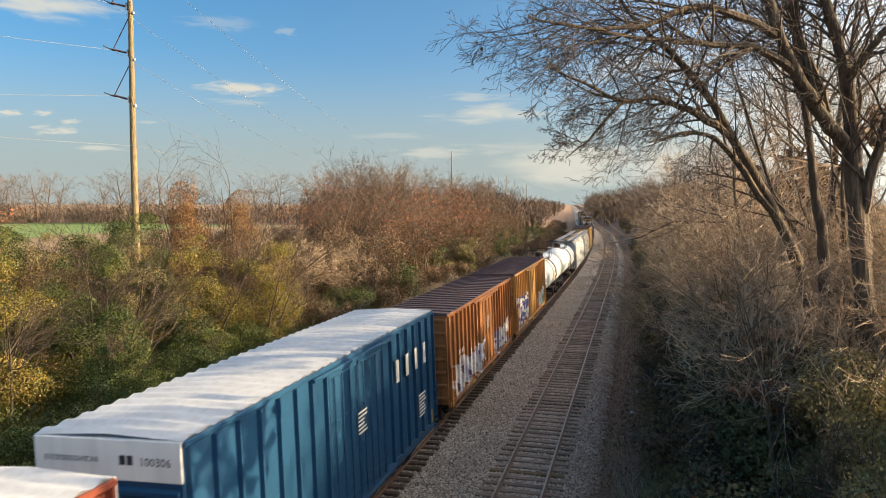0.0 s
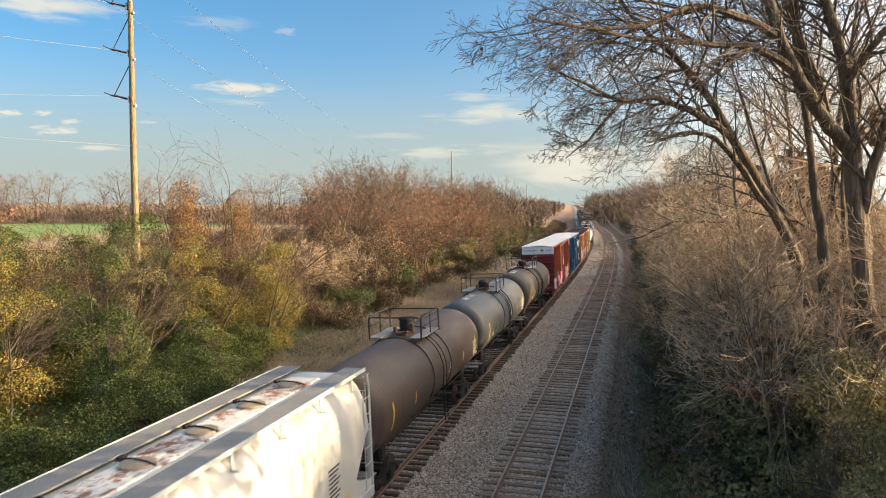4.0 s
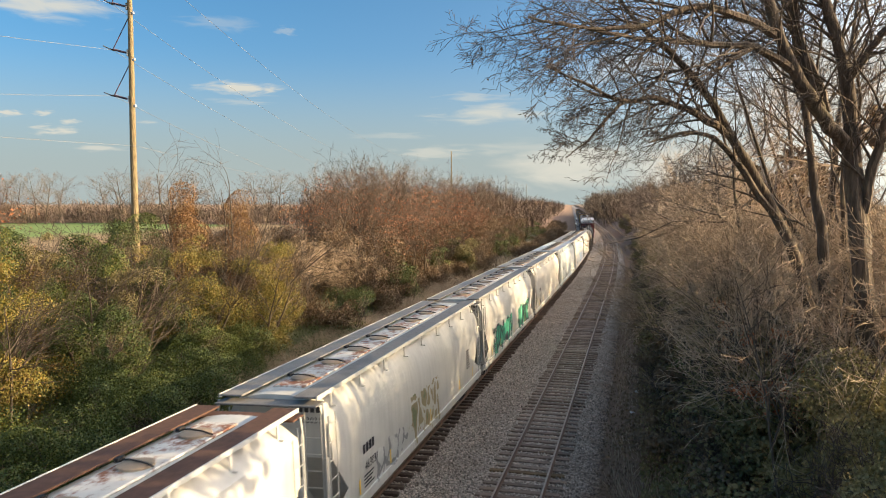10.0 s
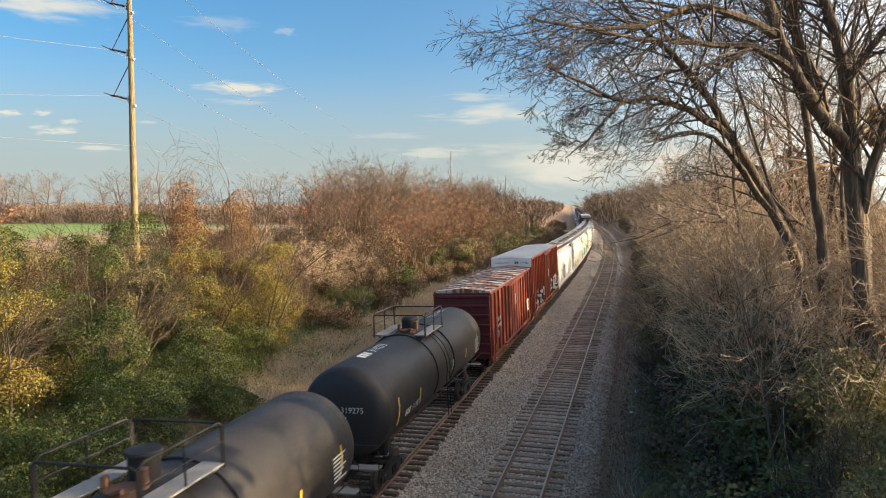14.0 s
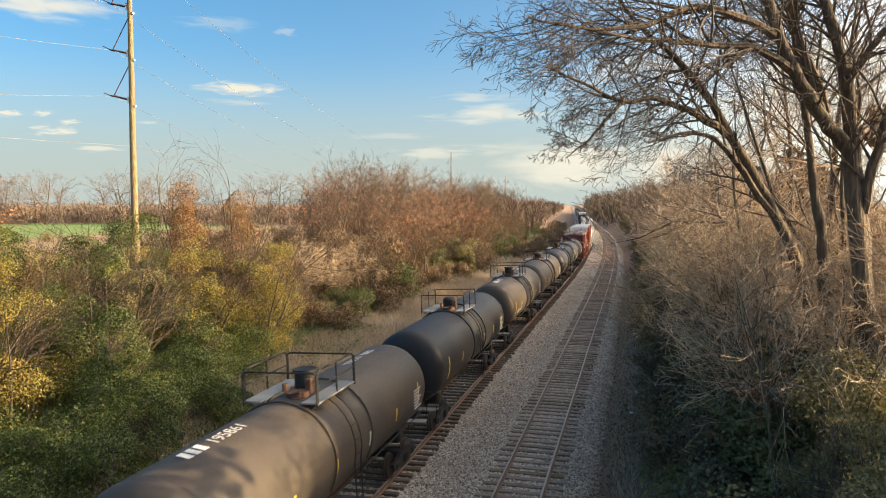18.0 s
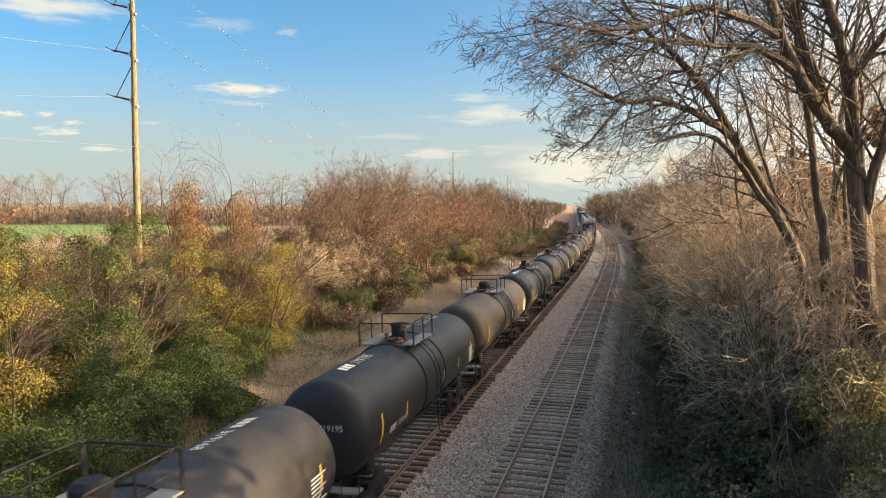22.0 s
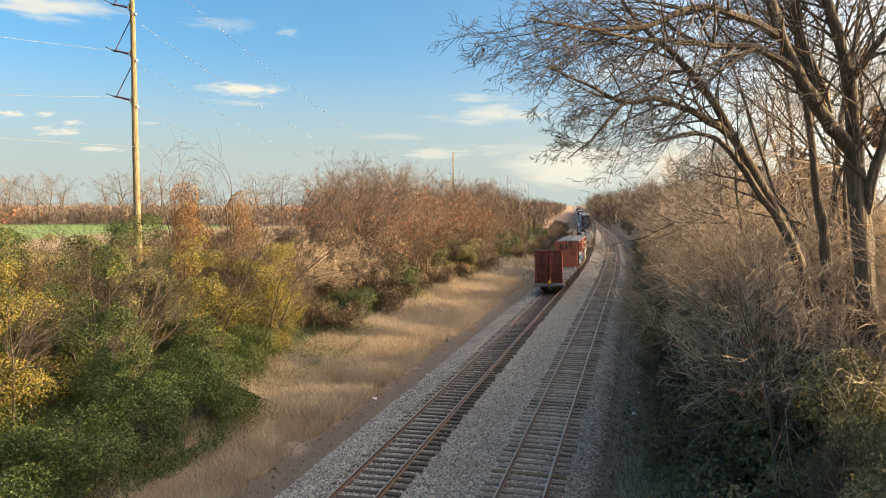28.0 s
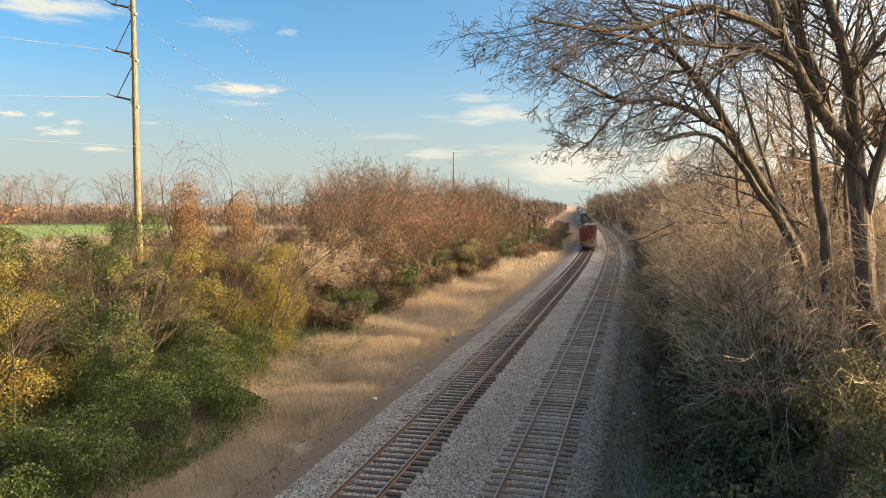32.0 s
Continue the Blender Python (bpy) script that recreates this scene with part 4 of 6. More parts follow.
def hopper(body, label, number="", L=18.2, walk_mat=None, name="hopper_car", tall=0.0, straight=False):
    """Covered hopper: bulging side sheets, sloped bays below, roof hatches between two walkways, open ends with posts and ladders."""
    car = tagged(new(name), label, "hopper car", group="cars of the freight train")
    h, z0 = L / 2, 1.0
    top = 4.44 + tall
    walk_mat = walk_mat or M["grate"]
    half = [(1.50, 1.05), (1.52, 1.6), (1.53, 2.4), (1.52, 3.1), (1.46, 3.55), (1.36, 3.85), (1.22, 4.12), (1.05, 4.32), (0.8, 4.40), (0.4, 4.45), (0, 4.46)]
    if straight:
        half = [(1.50, 1.05), (1.52, 1.6), (1.52, 2.6), (1.52, 3.75), (1.50, 3.95), (1.05, 4.28), (0.8, 4.38), (0.4, 4.43), (0, 4.44)]
    half = [(x, z + tall * max(0, z - 1.05) / 3.4) for x, z in half]
    prof = half + [(-x, z) for x, z in reversed(half[:-1])]
    hb = h - 1.9   # full section ends here at the bottom; the top goes on to the end
    sh = Sheet()
    n = len(prof)
    for y, f in ((-h + 0.35, 1.0), (-hb, 0.0), (hb, 0.0), (h - 0.35, 1.0)):
        for x, z in prof:
            zz = z if z > 2.9 else z + f * (2.9 - z) * 0.98
            sh.v.append((x * (1 - 0.0 * f), y, zz))
    sh.f = [(i * n + k, (i + 1) * n + k, (i + 1) * n + (k + 1) % n, i * n + (k + 1) % n) for i in range(3) for k in range(n)]
    sh.f = [tuple(reversed(q)) for q in sh.f]
    sh.f += [tuple(range(n - 1, -1, -1)), tuple(range(3 * n, 4 * n))]
    part("body", sh, body, car, smooth=True)
    for e in (-1, 1):
        ys = e * (h - 0.35)
        # dark shadowed end slope sheet, corner posts, platform
        part("slope_sheet", Sheet().box(0, e * (h - 1.2), 1.75, 0.5, 1.3, 1.3, 0.03), body, car)
        for s in (-1, 1):
            part("corner_post", Sheet().box(s * 1.44, e * (h - 0.15), 2.0, 0.12, 0.14, 1.9, 0.02), body, car)
            gs = Sheet()
            gs.add([(s * 1.5, e * hb, 1.1), (s * 1.5, e * (h - 0.1), 1.1), (s * 1.5, e * (h - 0.1), 1.35), (s * 1.5, e * (hb + 0.9), 1.6), (s * 1.5, e * hb, 2.0)], [(0, 1, 2, 3, 4)])
            part("gusset", gs, body, car)
            lad = ladder(car, s * 1.52, e * (h - 0.42), 0.7, 4.0, "y", body)
            ladder(car, s * 1.15, e * (h - 0.08), 0.7, 4.1, "x", body)
            ft = Sheet().tube([(s * 1.45, e * (h - 0.08), 4.35), (s * 1.48, e * (h - 0.05), 3.9), (s * 1.48, e * (h - 0.05), 1.0)], 0.03, 5)
            part("grab_rail", ft, body, car)
        part("end_sill", Sheet().box(0, e * (h - 0.1), 1.0, 3.0, 0.25, 0.3, 0.03), body, car)
        part("end_platform", Sheet().box(0, e * (h - 0.1), 1.19, 2.9, 0.5, 0.04), M["grate"], car)
        part("roof_step", Sheet().box(0, e * (h - 0.05), top - 0.12, 2.8, 0.55, 0.05, 0.01), walk_mat, car)
    hand_brake(car, -h - 0.02, 2.3, M["steel_rust"])
    for s in (-1, 1):
        part("side_sill", Sheet().box(s * 1.5, 0, 1.02, 0.10, L - 0.2, 0.30, 0.02), body, car)
        wk = Sheet().box(s * 1.02, 0, top + 0.06, 0.62, L + 0.1, 0.05, 0.01)
        w = part("walkway", wk, walk_mat, car, "grey grated roof walkway")
        edge = Sheet().box(s * 1.345, 0, top + 0.05, 0.035, L + 0.1, 0.10)
        part("walkway_edge", edge, body, w)
        for i in range(9):
            y = -h + 0.9 + (L - 1.8) * i / 8
            br = Sheet().box(s * 1.30, y, top - 0.17, 0.035, 0.07, 0.42)
            br.box(s * 1.36, y, top - 0.37, 0.16, 0.06, 0.03)
            part("walkway_bracket", br, body, w)
    # hatches
    tr = Sheet().box(0, 0, top + 0.02, 0.9, L - 2.2, 0.06, 0.02)
    trough = part("hatch_coaming", tr, M["trough"], car, "rust-stained hatch trough")
    nh = 8
    for i in range(nh):
        y = -h + 2.0 + (L - 4.0) * i / (nh - 1)
        lid = Sheet().tube([(0, y, top + 0.04), (0, y, top + 0.10), (0, y, top + 0.135)], [0.34, 0.34, 0.20], 14)
        hd = part("hatch", lid, M["hatch"], car, smooth=True)
        bar = Sheet().tube([(-0.46, y + 0.1, top + 0.10), (-0.2, y + 0.05, top + 0.15), (0.2, y - 0.05, top + 0.15), (0.46, y - 0.1, top + 0.10)], 0.018, 5)
        bar.box(-0.44, y + 0.1, top + 0.12, 0.1, 0.2, 0.08)
        part("hatch_lock", bar, M["steel_dark"], hd)
    # discharge bays
    for i in range(4):
        y = -hb + 1.9 + (2 * hb - 3.8) * i / 3
        by = Sheet().extrude([(-1.4, 1.1), (-0.55, 0.38), (0.55, 0.38), (1.4, 1.1)], [(y - 1.5, 1, 1, 0), (y + 1.5, 1, 1, 0)])
        k = [(x, y + (yy - y) * (0.35 if z < 0.9 else 1), z) for x, yy, z in by.v]
        by.v = k
        part("discharge_bay", by, body, car)
    if number:
        writing("side_number", number, 0.36, on_side(1.545, -h + 3.0, 1.78), M["lettering_black"], car, "black stencilled number")
        bars("side_mark", [(0.24 * i, 0, 0.16, 0.26) for i in range(4)], on_side(1.545, -h + 2.35, 2.28), M["lettering_black"], car)
        bars("side_stencils", [(0, -0.1 * i, 0.8 - 0.1 * (i % 3), 0.05) for i in range(4)], on_side(1.545, -h + 2.35, 1.62), M["lettering_black"], car)
        writing("end_number", number, 0.22, on_end(0.95, -h + 0.34, 3.75), M["lettering_black"], car, "black stencilled number")
        bars("end_mark", [(0.16 * i, 0, 0.11, 0.16) for i in range(4)], on_end(0.65, -h + 0.34, 4.02), M["lettering_black"], car)
        bars("data_panel", [(0, -0.11 * i, 0.7 - 0.1 * (i % 3), 0.05) for i in range(8)], on_side(1.545, h - 3.2, 2.6), M["lettering_black"], car)
    for q in (-h + 2.0, -h / 2, 0, h / 2, h - 2.0):
        bars("reflector", [(0, 0, 0.10, 0.42)], on_side(1.535, q, 1.25), M["yellow"], car)
    running_gear(car, h - 2.2, h + 0.15)
    return car


def bulkhead_flat():
    car = tagged(new("bulkhead_flatcar"), "rust-red empty bulkhead flatcar with a worn plank deck", "flatcar", group="cars of the freight train")
    L = 20.05
    h = L / 2
    red = paint("faded_red_bulkhead_paint", (0.25, 0.06, 0.032), 0.65, 0.42, (0.09, 0.03, 0.018))
    worn = paint("burnt_peeling_bulkhead_paint", (0.40, 0.12, 0.055), 0.65, 0.62, (0.06, 0.03, 0.025))
    skirt = paint("orange_red_repainted_steel", (0.40, 0.11, 0.055), 0.6, 0.15)
    part("center_sill", Sheet().box(0, 0, 0.75, 0.7, L - 0.5, 0.5, 0.04), M["steel_rust"], car)
    n = 44
    for i in range(n):
        y = -h + 0.75 + (L - 1.5) * (i + 0.5) / n
        part("deck_plank", PLANKS[i % 3], None, car).location = (0, y, 1.13)
    for s in (-1, 1):
        part("side_sill", Sheet().box(s * 1.5, 0, 0.95, 0.14, L - 0.2, 0.46, 0.02), M["steel_rust"], car)
        for i in range(12):
            y = -h + 1.6 + (L - 3.2) * i / 11
            part("stake_pocket", Sheet().box(s * 1.62, y, 0.95, 0.12, 0.2, 0.34, 0.02), M["steel_rust"], car)
            wn = Sheet().tube([(s * 1.66, y + 0.45, 0.98), (s * 1.66, y + 0.75, 0.98)], 0.085, 10)
            wn.box(s * 1.62, y + 0.43, 0.95, 0.14, 0.04, 0.26)
            wn.box(s * 1.62, y + 0.77, 0.95, 0.14, 0.04, 0.26)
            part("winch", wn, M["steel_rust"], car)
        for i in range(3):
            y = -h + 4.2 + i * 5.2
            part("stake", Sheet().box(s * 1.58, y, 1.42, 0.12, 0.10, 0.55, 0.015), M["galv"], car)
    for i in range(8):
        y = -h + 2.0 + (L - 4.0) * i / 7
        st = Sheet().tube([(-1.55, y, 1.19), (-0.4, y + 0.03, 1.215), (0.6, y - 0.02, 1.215), (1.55, y, 1.19)], 0.035, 5)
        part("tie_down_bar", st, M["galv"], car, "grey steel bar lying across the deck")
    for e in (-1, 1):
        y = e * (h - 0.35)
        bh = part("bulkhead", Sheet().box(0, y, 2.855, 2.84, 0.10, 3.41, 0.015), red if e < 0 else worn, car, "rusty red steel bulkhead")
        for x in (-1.37, -0.2, 0.2, 1.37):
            p = Sheet().extrude([(-0.06, 0), (0.06, 0), (0.06, 1), (-0.06, 1)], [(1.15, 1, 0.55, 0), (4.56, 1, 0.12, 0)])
            p.v = [(x + a, y + e * (0.05 + c), b) for a, b, c in p.v]
            if e > 0:
                p.f = [tuple(reversed(q)) for q in p.f]
            part("bulkhead_post", p, red, bh)
        for z in (2.2, 3.15, 4.52):
            part("bulkhead_beam", Sheet().box(0, y + e * 0.13, z, 2.8, 0.16, 0.09, 0.01), red, bh)
        for s in (-1, 1):
            ladder(car, s * 0.95, y + e * 0.2, 1.2, 3.6, "x", M["steel_rust"])
        part("end_sill", Sheet().box(0, e * (h + 0.1), 1.0, 3.15, 0.5, 0.3, 0.03), M["grate"] if e < 0 else M["steel_rust"], car)
    part("bulkhead_skirt", Sheet().box(0, h - 0.42, 1.92, 2.86, 0.05, 1.43, 0.01), skirt, bh, "lower plate in fresh orange-red paint")
    writing("end_number", "978", 0.17, on_end(0.35, -h + 0.24, 4.05), M["lettering"], car, "white stencilled number")
    # end-of-train marker on the rear coupler
    eot = Sheet().box(0.1, -h - 0.62, 1.3, 0.26, 0.22, 0.36, 0.03)
    ed = part("end_marker", eot, M["yellow"], car, "yellow end-of-train marker with red and white bands")
    part("marker_band", Sheet().box(0.1, -h - 0.735, 1.23, 0.24, 0.02, 0.10), RED, ed)
    part("marker_light", Sheet().tube([(0.1, -h - 0.62, 1.48), (0.1, -h - 0.62, 1.6)], 0.06, 8), RED, ed)
    part("air_hose", Sheet().tube([(0.3, -h - 0.2, 0.9), (0.36, -h - 0.55, 0.55), (0.2, -h - 0.62, 1.1)], 0.03, 6), M["steel_dark"], car)
    running_gear(car, h - 2.6, h + 0.2)
    return car


M["trough"] = paint("stained_white_roof_steel", (0.62, 0.60, 0.56), 0.6, 0.5, (0.24, 0.10, 0.05))
M["hatch"] = plain("tan_stained_hatch_steel", (0.34, 0.26, 0.18), 0.6, 0.35, 4, 0.2)
RED = plain("red_reflective_tape", (0.6, 0.03, 0.02), 0.4, 0.1, 3, 0)
PLANKS = [mesh_of("deck_plank", Sheet().box(0, 0, 0, 2.86 - 0.02 * k, 0.385, 0.09, 0.012, 0.3 * (k - 1)), M["deck_wood"]) for k in range(3)]
TRAIN = []   # (car, place of its middle along the track at the start)
SPEED = 18.6


def couple(car, s0):
    TRAIN.append((car, s0))
    return car


def build_train():
    pink, white, dark, blue, teal, green = (0.75, 0.25, 0.40), (0.70, 0.70, 0.68), (0.03, 0.03, 0.04), (0.05, 0.16, 0.42), (0.05, 0.32, 0.38), (0.05, 0.33, 0.20)
    # boxcars
    blue_p = paint("deep_blue_boxcar_paint", (0.009, 0.056, 0.128), 0.45, 0.03, dirt=0.2)
    car = couple(boxcar(15.6, 5.22, blue_p, blue_p, M["roof_white"], "deep blue boxcar with a white roof and ribbed sides", white_top=0.72, ribs=9, door=1.9, doors=2, number="100306", roof_kind="ribs"), 10.5 + 7.8)
    bars("side_mark", [(1.0 * i + 0.2, 0.1, 0.3, 0.72) for i in range(4)], on_side(1.622, 2.9, 3.5), M["lettering"], car)
    red_p = paint("oxide_red_boxcar_paint", (0.165, 0.038, 0.020), 0.5, 0.15, dirt=0.25, tags=((-4.6, -1.0, 1.1, 2.3, pink, white, (0.45, 0.1, 0.2)), (2.0, 6.2, 1.1, 2.4, pink, white, (0.35, 0.08, 0.15)), (-7.5, -6.4, 1.2, 2.2, white, dark, (0.26, 0.06, 0.03))))
    # car end turned away from the sun: its shade is mixed into the red
    red_e = paint("oxide_red_end_shaded", (0.16, 0.018, 0.022), 0.5, 0.05)
    couple(boxcar(14.8, 5.22, red_p, red_e, M["roof_white"], "oxide red boxcar with a white roof and pink graffiti", white_top=0.72, ribs=8, door=1.9, doors=2, number="210491", roof_kind="ribs", seed=2), -5.95 + 7.4)
    brown_p = paint("orange_brown_boxcar_paint", (0.30, 0.125, 0.038), 0.55, 0.35, (0.14, 0.05, 0.022), dirt=0.4, tags=((-7.0, -1.0, 1.1, 2.5, (0.5, 0.5, 0.6), white, (0.12, 0.10, 0.16)), (2.0, 6.5, 1.1, 2.4, (0.2, 0.18, 0.3), white, (0.3, 0.12, 0.04))))
    couple(boxcar(15.4, 4.72, brown_p, brown_p, M["roof_brown"], "faded orange-brown boxcar with a purple-brown roof and graffiti", ribs=10, door=3.0, roof_kind="seams", seed=3), 28.2 + 7.7)
    gold_p = paint("golden_brown_boxcar_paint", (0.36, 0.19, 0.05), 0.55, 0.3, (0.14, 0.05, 0.022), dirt=0.4, tags=((-6.8, -2.0, 1.1, 3.2, (0.1, 0.12, 0.3), white, (0.3, 0.3, 0.36)), (3.0, 6.8, 1.1, 2.4, (0.15, 0.35, 0.35), white, (0.36, 0.19, 0.05))))
    couple(boxcar(15.4, 4.72, gold_p, gold_p, M["roof_brown"], "golden brown boxcar with a dull purple-brown roof", ribs=10, door=3.0, roof_kind="seams", seed=4), 45.2 + 7.7)
    ao_p = paint("bright_orange_red_boxcar_paint", (0.19, 0.038, 0.018), 0.5, 0.14, dirt=0.25, tags=((-6.9, -2.2, 1.1, 2.35, white, dark, (0.30, 0.32, 0.34)), (2.2, 8.6, 1.1, 2.5, white, dark, (0.25, 0.22, 0.32))))
    # end a deeper red than the sides, shade put into its colour
    ao_e = paint("orange_red_end_shaded", (0.20, 0.022, 0.018), 0.5, 0.05)
    couple(boxcar(17.7, 5.22, ao_p, ao_e, M["roof_grey"], "orange-red high-cube boxcar with a ribbed grey roof and graffiti", white_top=0.66, ribs=9, door=1.7, doors=2, door_y=0.6, number="111422", roof_kind="ribs", seed=5), -207.0 + 8.85)
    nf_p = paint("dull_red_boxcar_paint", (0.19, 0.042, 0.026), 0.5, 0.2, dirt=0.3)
    # end colour darkened to stand for the shade on it
    nf_e = paint("dull_red_end_shaded", (0.10, 0.016, 0.016), 0.5, 0.1)
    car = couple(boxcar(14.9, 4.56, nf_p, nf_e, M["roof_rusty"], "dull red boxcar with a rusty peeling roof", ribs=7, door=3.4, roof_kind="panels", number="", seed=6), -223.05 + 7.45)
    for x, y in ((0.8, -5.9), (-0.9, -4.0), (0.7, -2.6), (0.9, 1.5), (-0.6, 3.2), (0.8, 5.0)):
        part("roof_patch", Sheet().box(x, y, 4.56 + 0.06 + 0.16 * (1 - abs(x) / 1.5) + 0.07, 0.5, 0.42, 0.03, 0.008, 20 * x), M["tank_grey"], car, "grey tar patch on the roof")
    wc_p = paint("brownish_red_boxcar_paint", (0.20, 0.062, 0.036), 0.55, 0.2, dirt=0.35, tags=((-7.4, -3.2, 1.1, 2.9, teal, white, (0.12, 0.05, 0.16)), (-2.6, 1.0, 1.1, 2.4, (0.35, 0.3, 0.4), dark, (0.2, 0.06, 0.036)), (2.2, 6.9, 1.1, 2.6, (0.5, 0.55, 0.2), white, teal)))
    # end darker and more purple than the sides, a painted-in shade
    wc_e = paint("brownish_red_end_shaded", (0.135, 0.038, 0.045), 0.55, 0.1)
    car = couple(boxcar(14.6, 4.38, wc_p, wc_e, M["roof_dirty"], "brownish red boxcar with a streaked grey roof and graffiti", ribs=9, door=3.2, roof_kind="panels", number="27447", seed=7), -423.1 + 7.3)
    bars("side_mark", [(0.72 * i, 0, 0.15, 0.40) for i in range(8)] + [(0.72 * i + 0.4, -0.75, 0.15, 0.40) for i in range(7)], on_side(1.622, 0.9, 3.5), M["lettering"], car, "two rows of cream block letters")
    couple(bulkhead_flat(), -435.7)
    # tank cars
    couple(tank_car(M["black_dusty"], "dusty black tank car with a railed top platform", "89431", L=14.0), -16.1)
    couple(tank_car(M["tank_grey"], "grey tank car with a railed top platform", "70303", L=14.0), -31.6)
    couple(tank_car(M["tank_brown"], "sooty brown tank car with a railed top platform", "", L=14.6, valve=2), -47.0)
    numbers = ("319275", "", "", "319230", "", "195861", "", "319142", "", "319195", "319168")
    shades = ("black", "black", "black_dusty", "black_dusty", "black", "black_dusty", "black", "black", "black_dusty", "black", "black")
    for k, s0 in enumerate((-232.6, -249.4, -266.9, -283.0, -300.4, -316.9, -334.1, -350.6, -366.9, -383.2, -399.6)):
        couple(tank_car(M[shades[k]], "black tank car with yellow strips and a railed top platform", numbers[k], L=14.6, valve=1 + k % 2), s0 + 0.2)
    wt = couple(tank_car(M["tank_white"], "white tank car with a railed top platform", "", L=14.0, stripes=False), 69.0)
    couple(copy_thing(wt, pose(0, 0, 0)), 85.6)
    # covered hoppers
    def hop(nm, c, tags=(), rust=0.06):
        return paint(nm, c, 0.5, rust, (0.20, 0.09, 0.04), dirt=0.22, tags=tags)
    h1 = hop("cream_white_hopper_paint", (0.54, 0.53, 0.49))
    h2 = hop("white_hopper_paint_with_blue_tag", (0.55, 0.54, 0.50), ((-6.2, -1.8, 1.15, 2.5, (0.62, 0.66, 0.68), (0.30, 0.34, 0.38), (0.5, 0.52, 0.54)), (-1.0, 3.8, 1.15, 2.5, (0.20, 0.36, 0.62), (0.62, 0.66, 0.7), (0.5, 0.6, 0.7)), (4.2, 7.4, 1.2, 2.3, white, (0.1, 0.12, 0.2), (0.6, 0.6, 0.6))), 0.12)
    h3 = hop("pale_grey_hopper_paint", (0.50, 0.52, 0.50), ((-3.6, -0.8, 1.3, 2.3, (0.50, 0.52, 0.50), (0.25, 0.27, 0.3), (0.50, 0.52, 0.50)),))
    h4 = hop("warm_white_hopper_paint", (0.55, 0.52, 0.46))
    h5 = hop("white_hopper_paint_with_green_tag", (0.54, 0.52, 0.47), ((-6.3, -0.6, 1.1, 2.5, green, dark, (0.12, 0.45, 0.30)), (1.6, 6.6, 1.1, 2.5, green, dark, (0.16, 0.5, 0.34))))
    h6 = hop("white_hopper_paint_with_sketches", (0.54, 0.53, 0.49), ((-6.0, -2.8, 1.1, 2.0, (0.55, 0.55, 0.52), (0.25, 0.25, 0.25), (0.6, 0.6, 0.56)), (-2.2, 1.6, 1.1, 2.6, (0.30, 0.25, 0.14), (0.55, 0.55, 0.5), (0.18, 0.2, 0.1))))
    h7 = hop("plain_white_hopper_paint", (0.56, 0.56, 0.54), ((-4.6, -1.0, 1.2, 2.6, (0.30, 0.31, 0.34), (0.1, 0.1, 0.12), (0.5, 0.5, 0.5)),))
    for k, (mt, rear, num, what) in enumerate(((h1, -73.5, "18276", "cream-white covered hopper car with roof hatches"), (h2, -92.7, "882460", "white covered hopper car with blue graffiti"),
                                               (h3, -112.1, "882792", "pale grey covered hopper car with roof hatches"), (h4, -131.3, "462984", "warm white covered hopper car with rust-stained roof"),
                                               (h5, -150.9, "462764", "white covered hopper car with green graffiti"), (h6, -170.0, "463031", "white covered hopper car with sketched graffiti"),
                                               (h7, -188.3, "060323", "white straight-sided covered hopper car with dark tags"))):
        couple(hopper(mt, what, num, L=18.3 if k < 6 else 17.2, walk_mat=M["grate"] if k not in (2, 6) else (M["galv"] if k == 2 else M["steel_rust"]), straight=k == 6), rear + 0.2 + (9.15 if k < 6 else 8.6))
    # the cars further ahead
    g1 = couple(hopper(hop("dull_grey_hopper_paint", (0.42, 0.42, 0.40)), "dull grey covered hopper car", "", L=17.6), 94.8 + 8.8)
    dk = hop("dark_grey_hopper_paint", (0.20, 0.20, 0.20))
    g2 = couple(hopper(dk, "dark grey covered hopper car", "", L=17.6), 113.5 + 8.8)
    ye = paint("mustard_boxcar_paint", (0.42, 0.26, 0.08), 0.6, 0.25)
    b1 = couple(boxcar(15.4, 4.72, ye, ye, M["roof_brown"], "mustard yellow boxcar with a dark roof", ribs=8, door=3.0, roof_kind="seams", mark=False, seed=9), 132.6 + 7.7)
    bk = couple(tank_car(M["black"], "black tank car far along the train", "", stripes=False), 158.5)
    s = 175.2
    for k in range(14):
        src, ln = ((bk, 16.7), (bk, 16.7), (g1, 18.6), (g2, 18.6), (b1, 17.0))[(k * 3) % 5]
        couple(copy_thing(src, pose(0, 0, 0)), s + ln / 2 - 8.3)
        s += ln


build_train()


def motions():
    """The train rolls away along the track at an even speed."""
    for car, s0 in TRAIN:
        rows = []
        for k in range(33):
            t = float(k)
            y = s0 + SPEED * t
            x, y, z = at(0, y)
            rows.append((t, Matrix.Translation((x, y, 0.0)) @ Matrix.Rotation(lean(y), 4, "Z") @ Matrix.Rotation(-CANT, 4, "Y")))
        walk(car, rows)


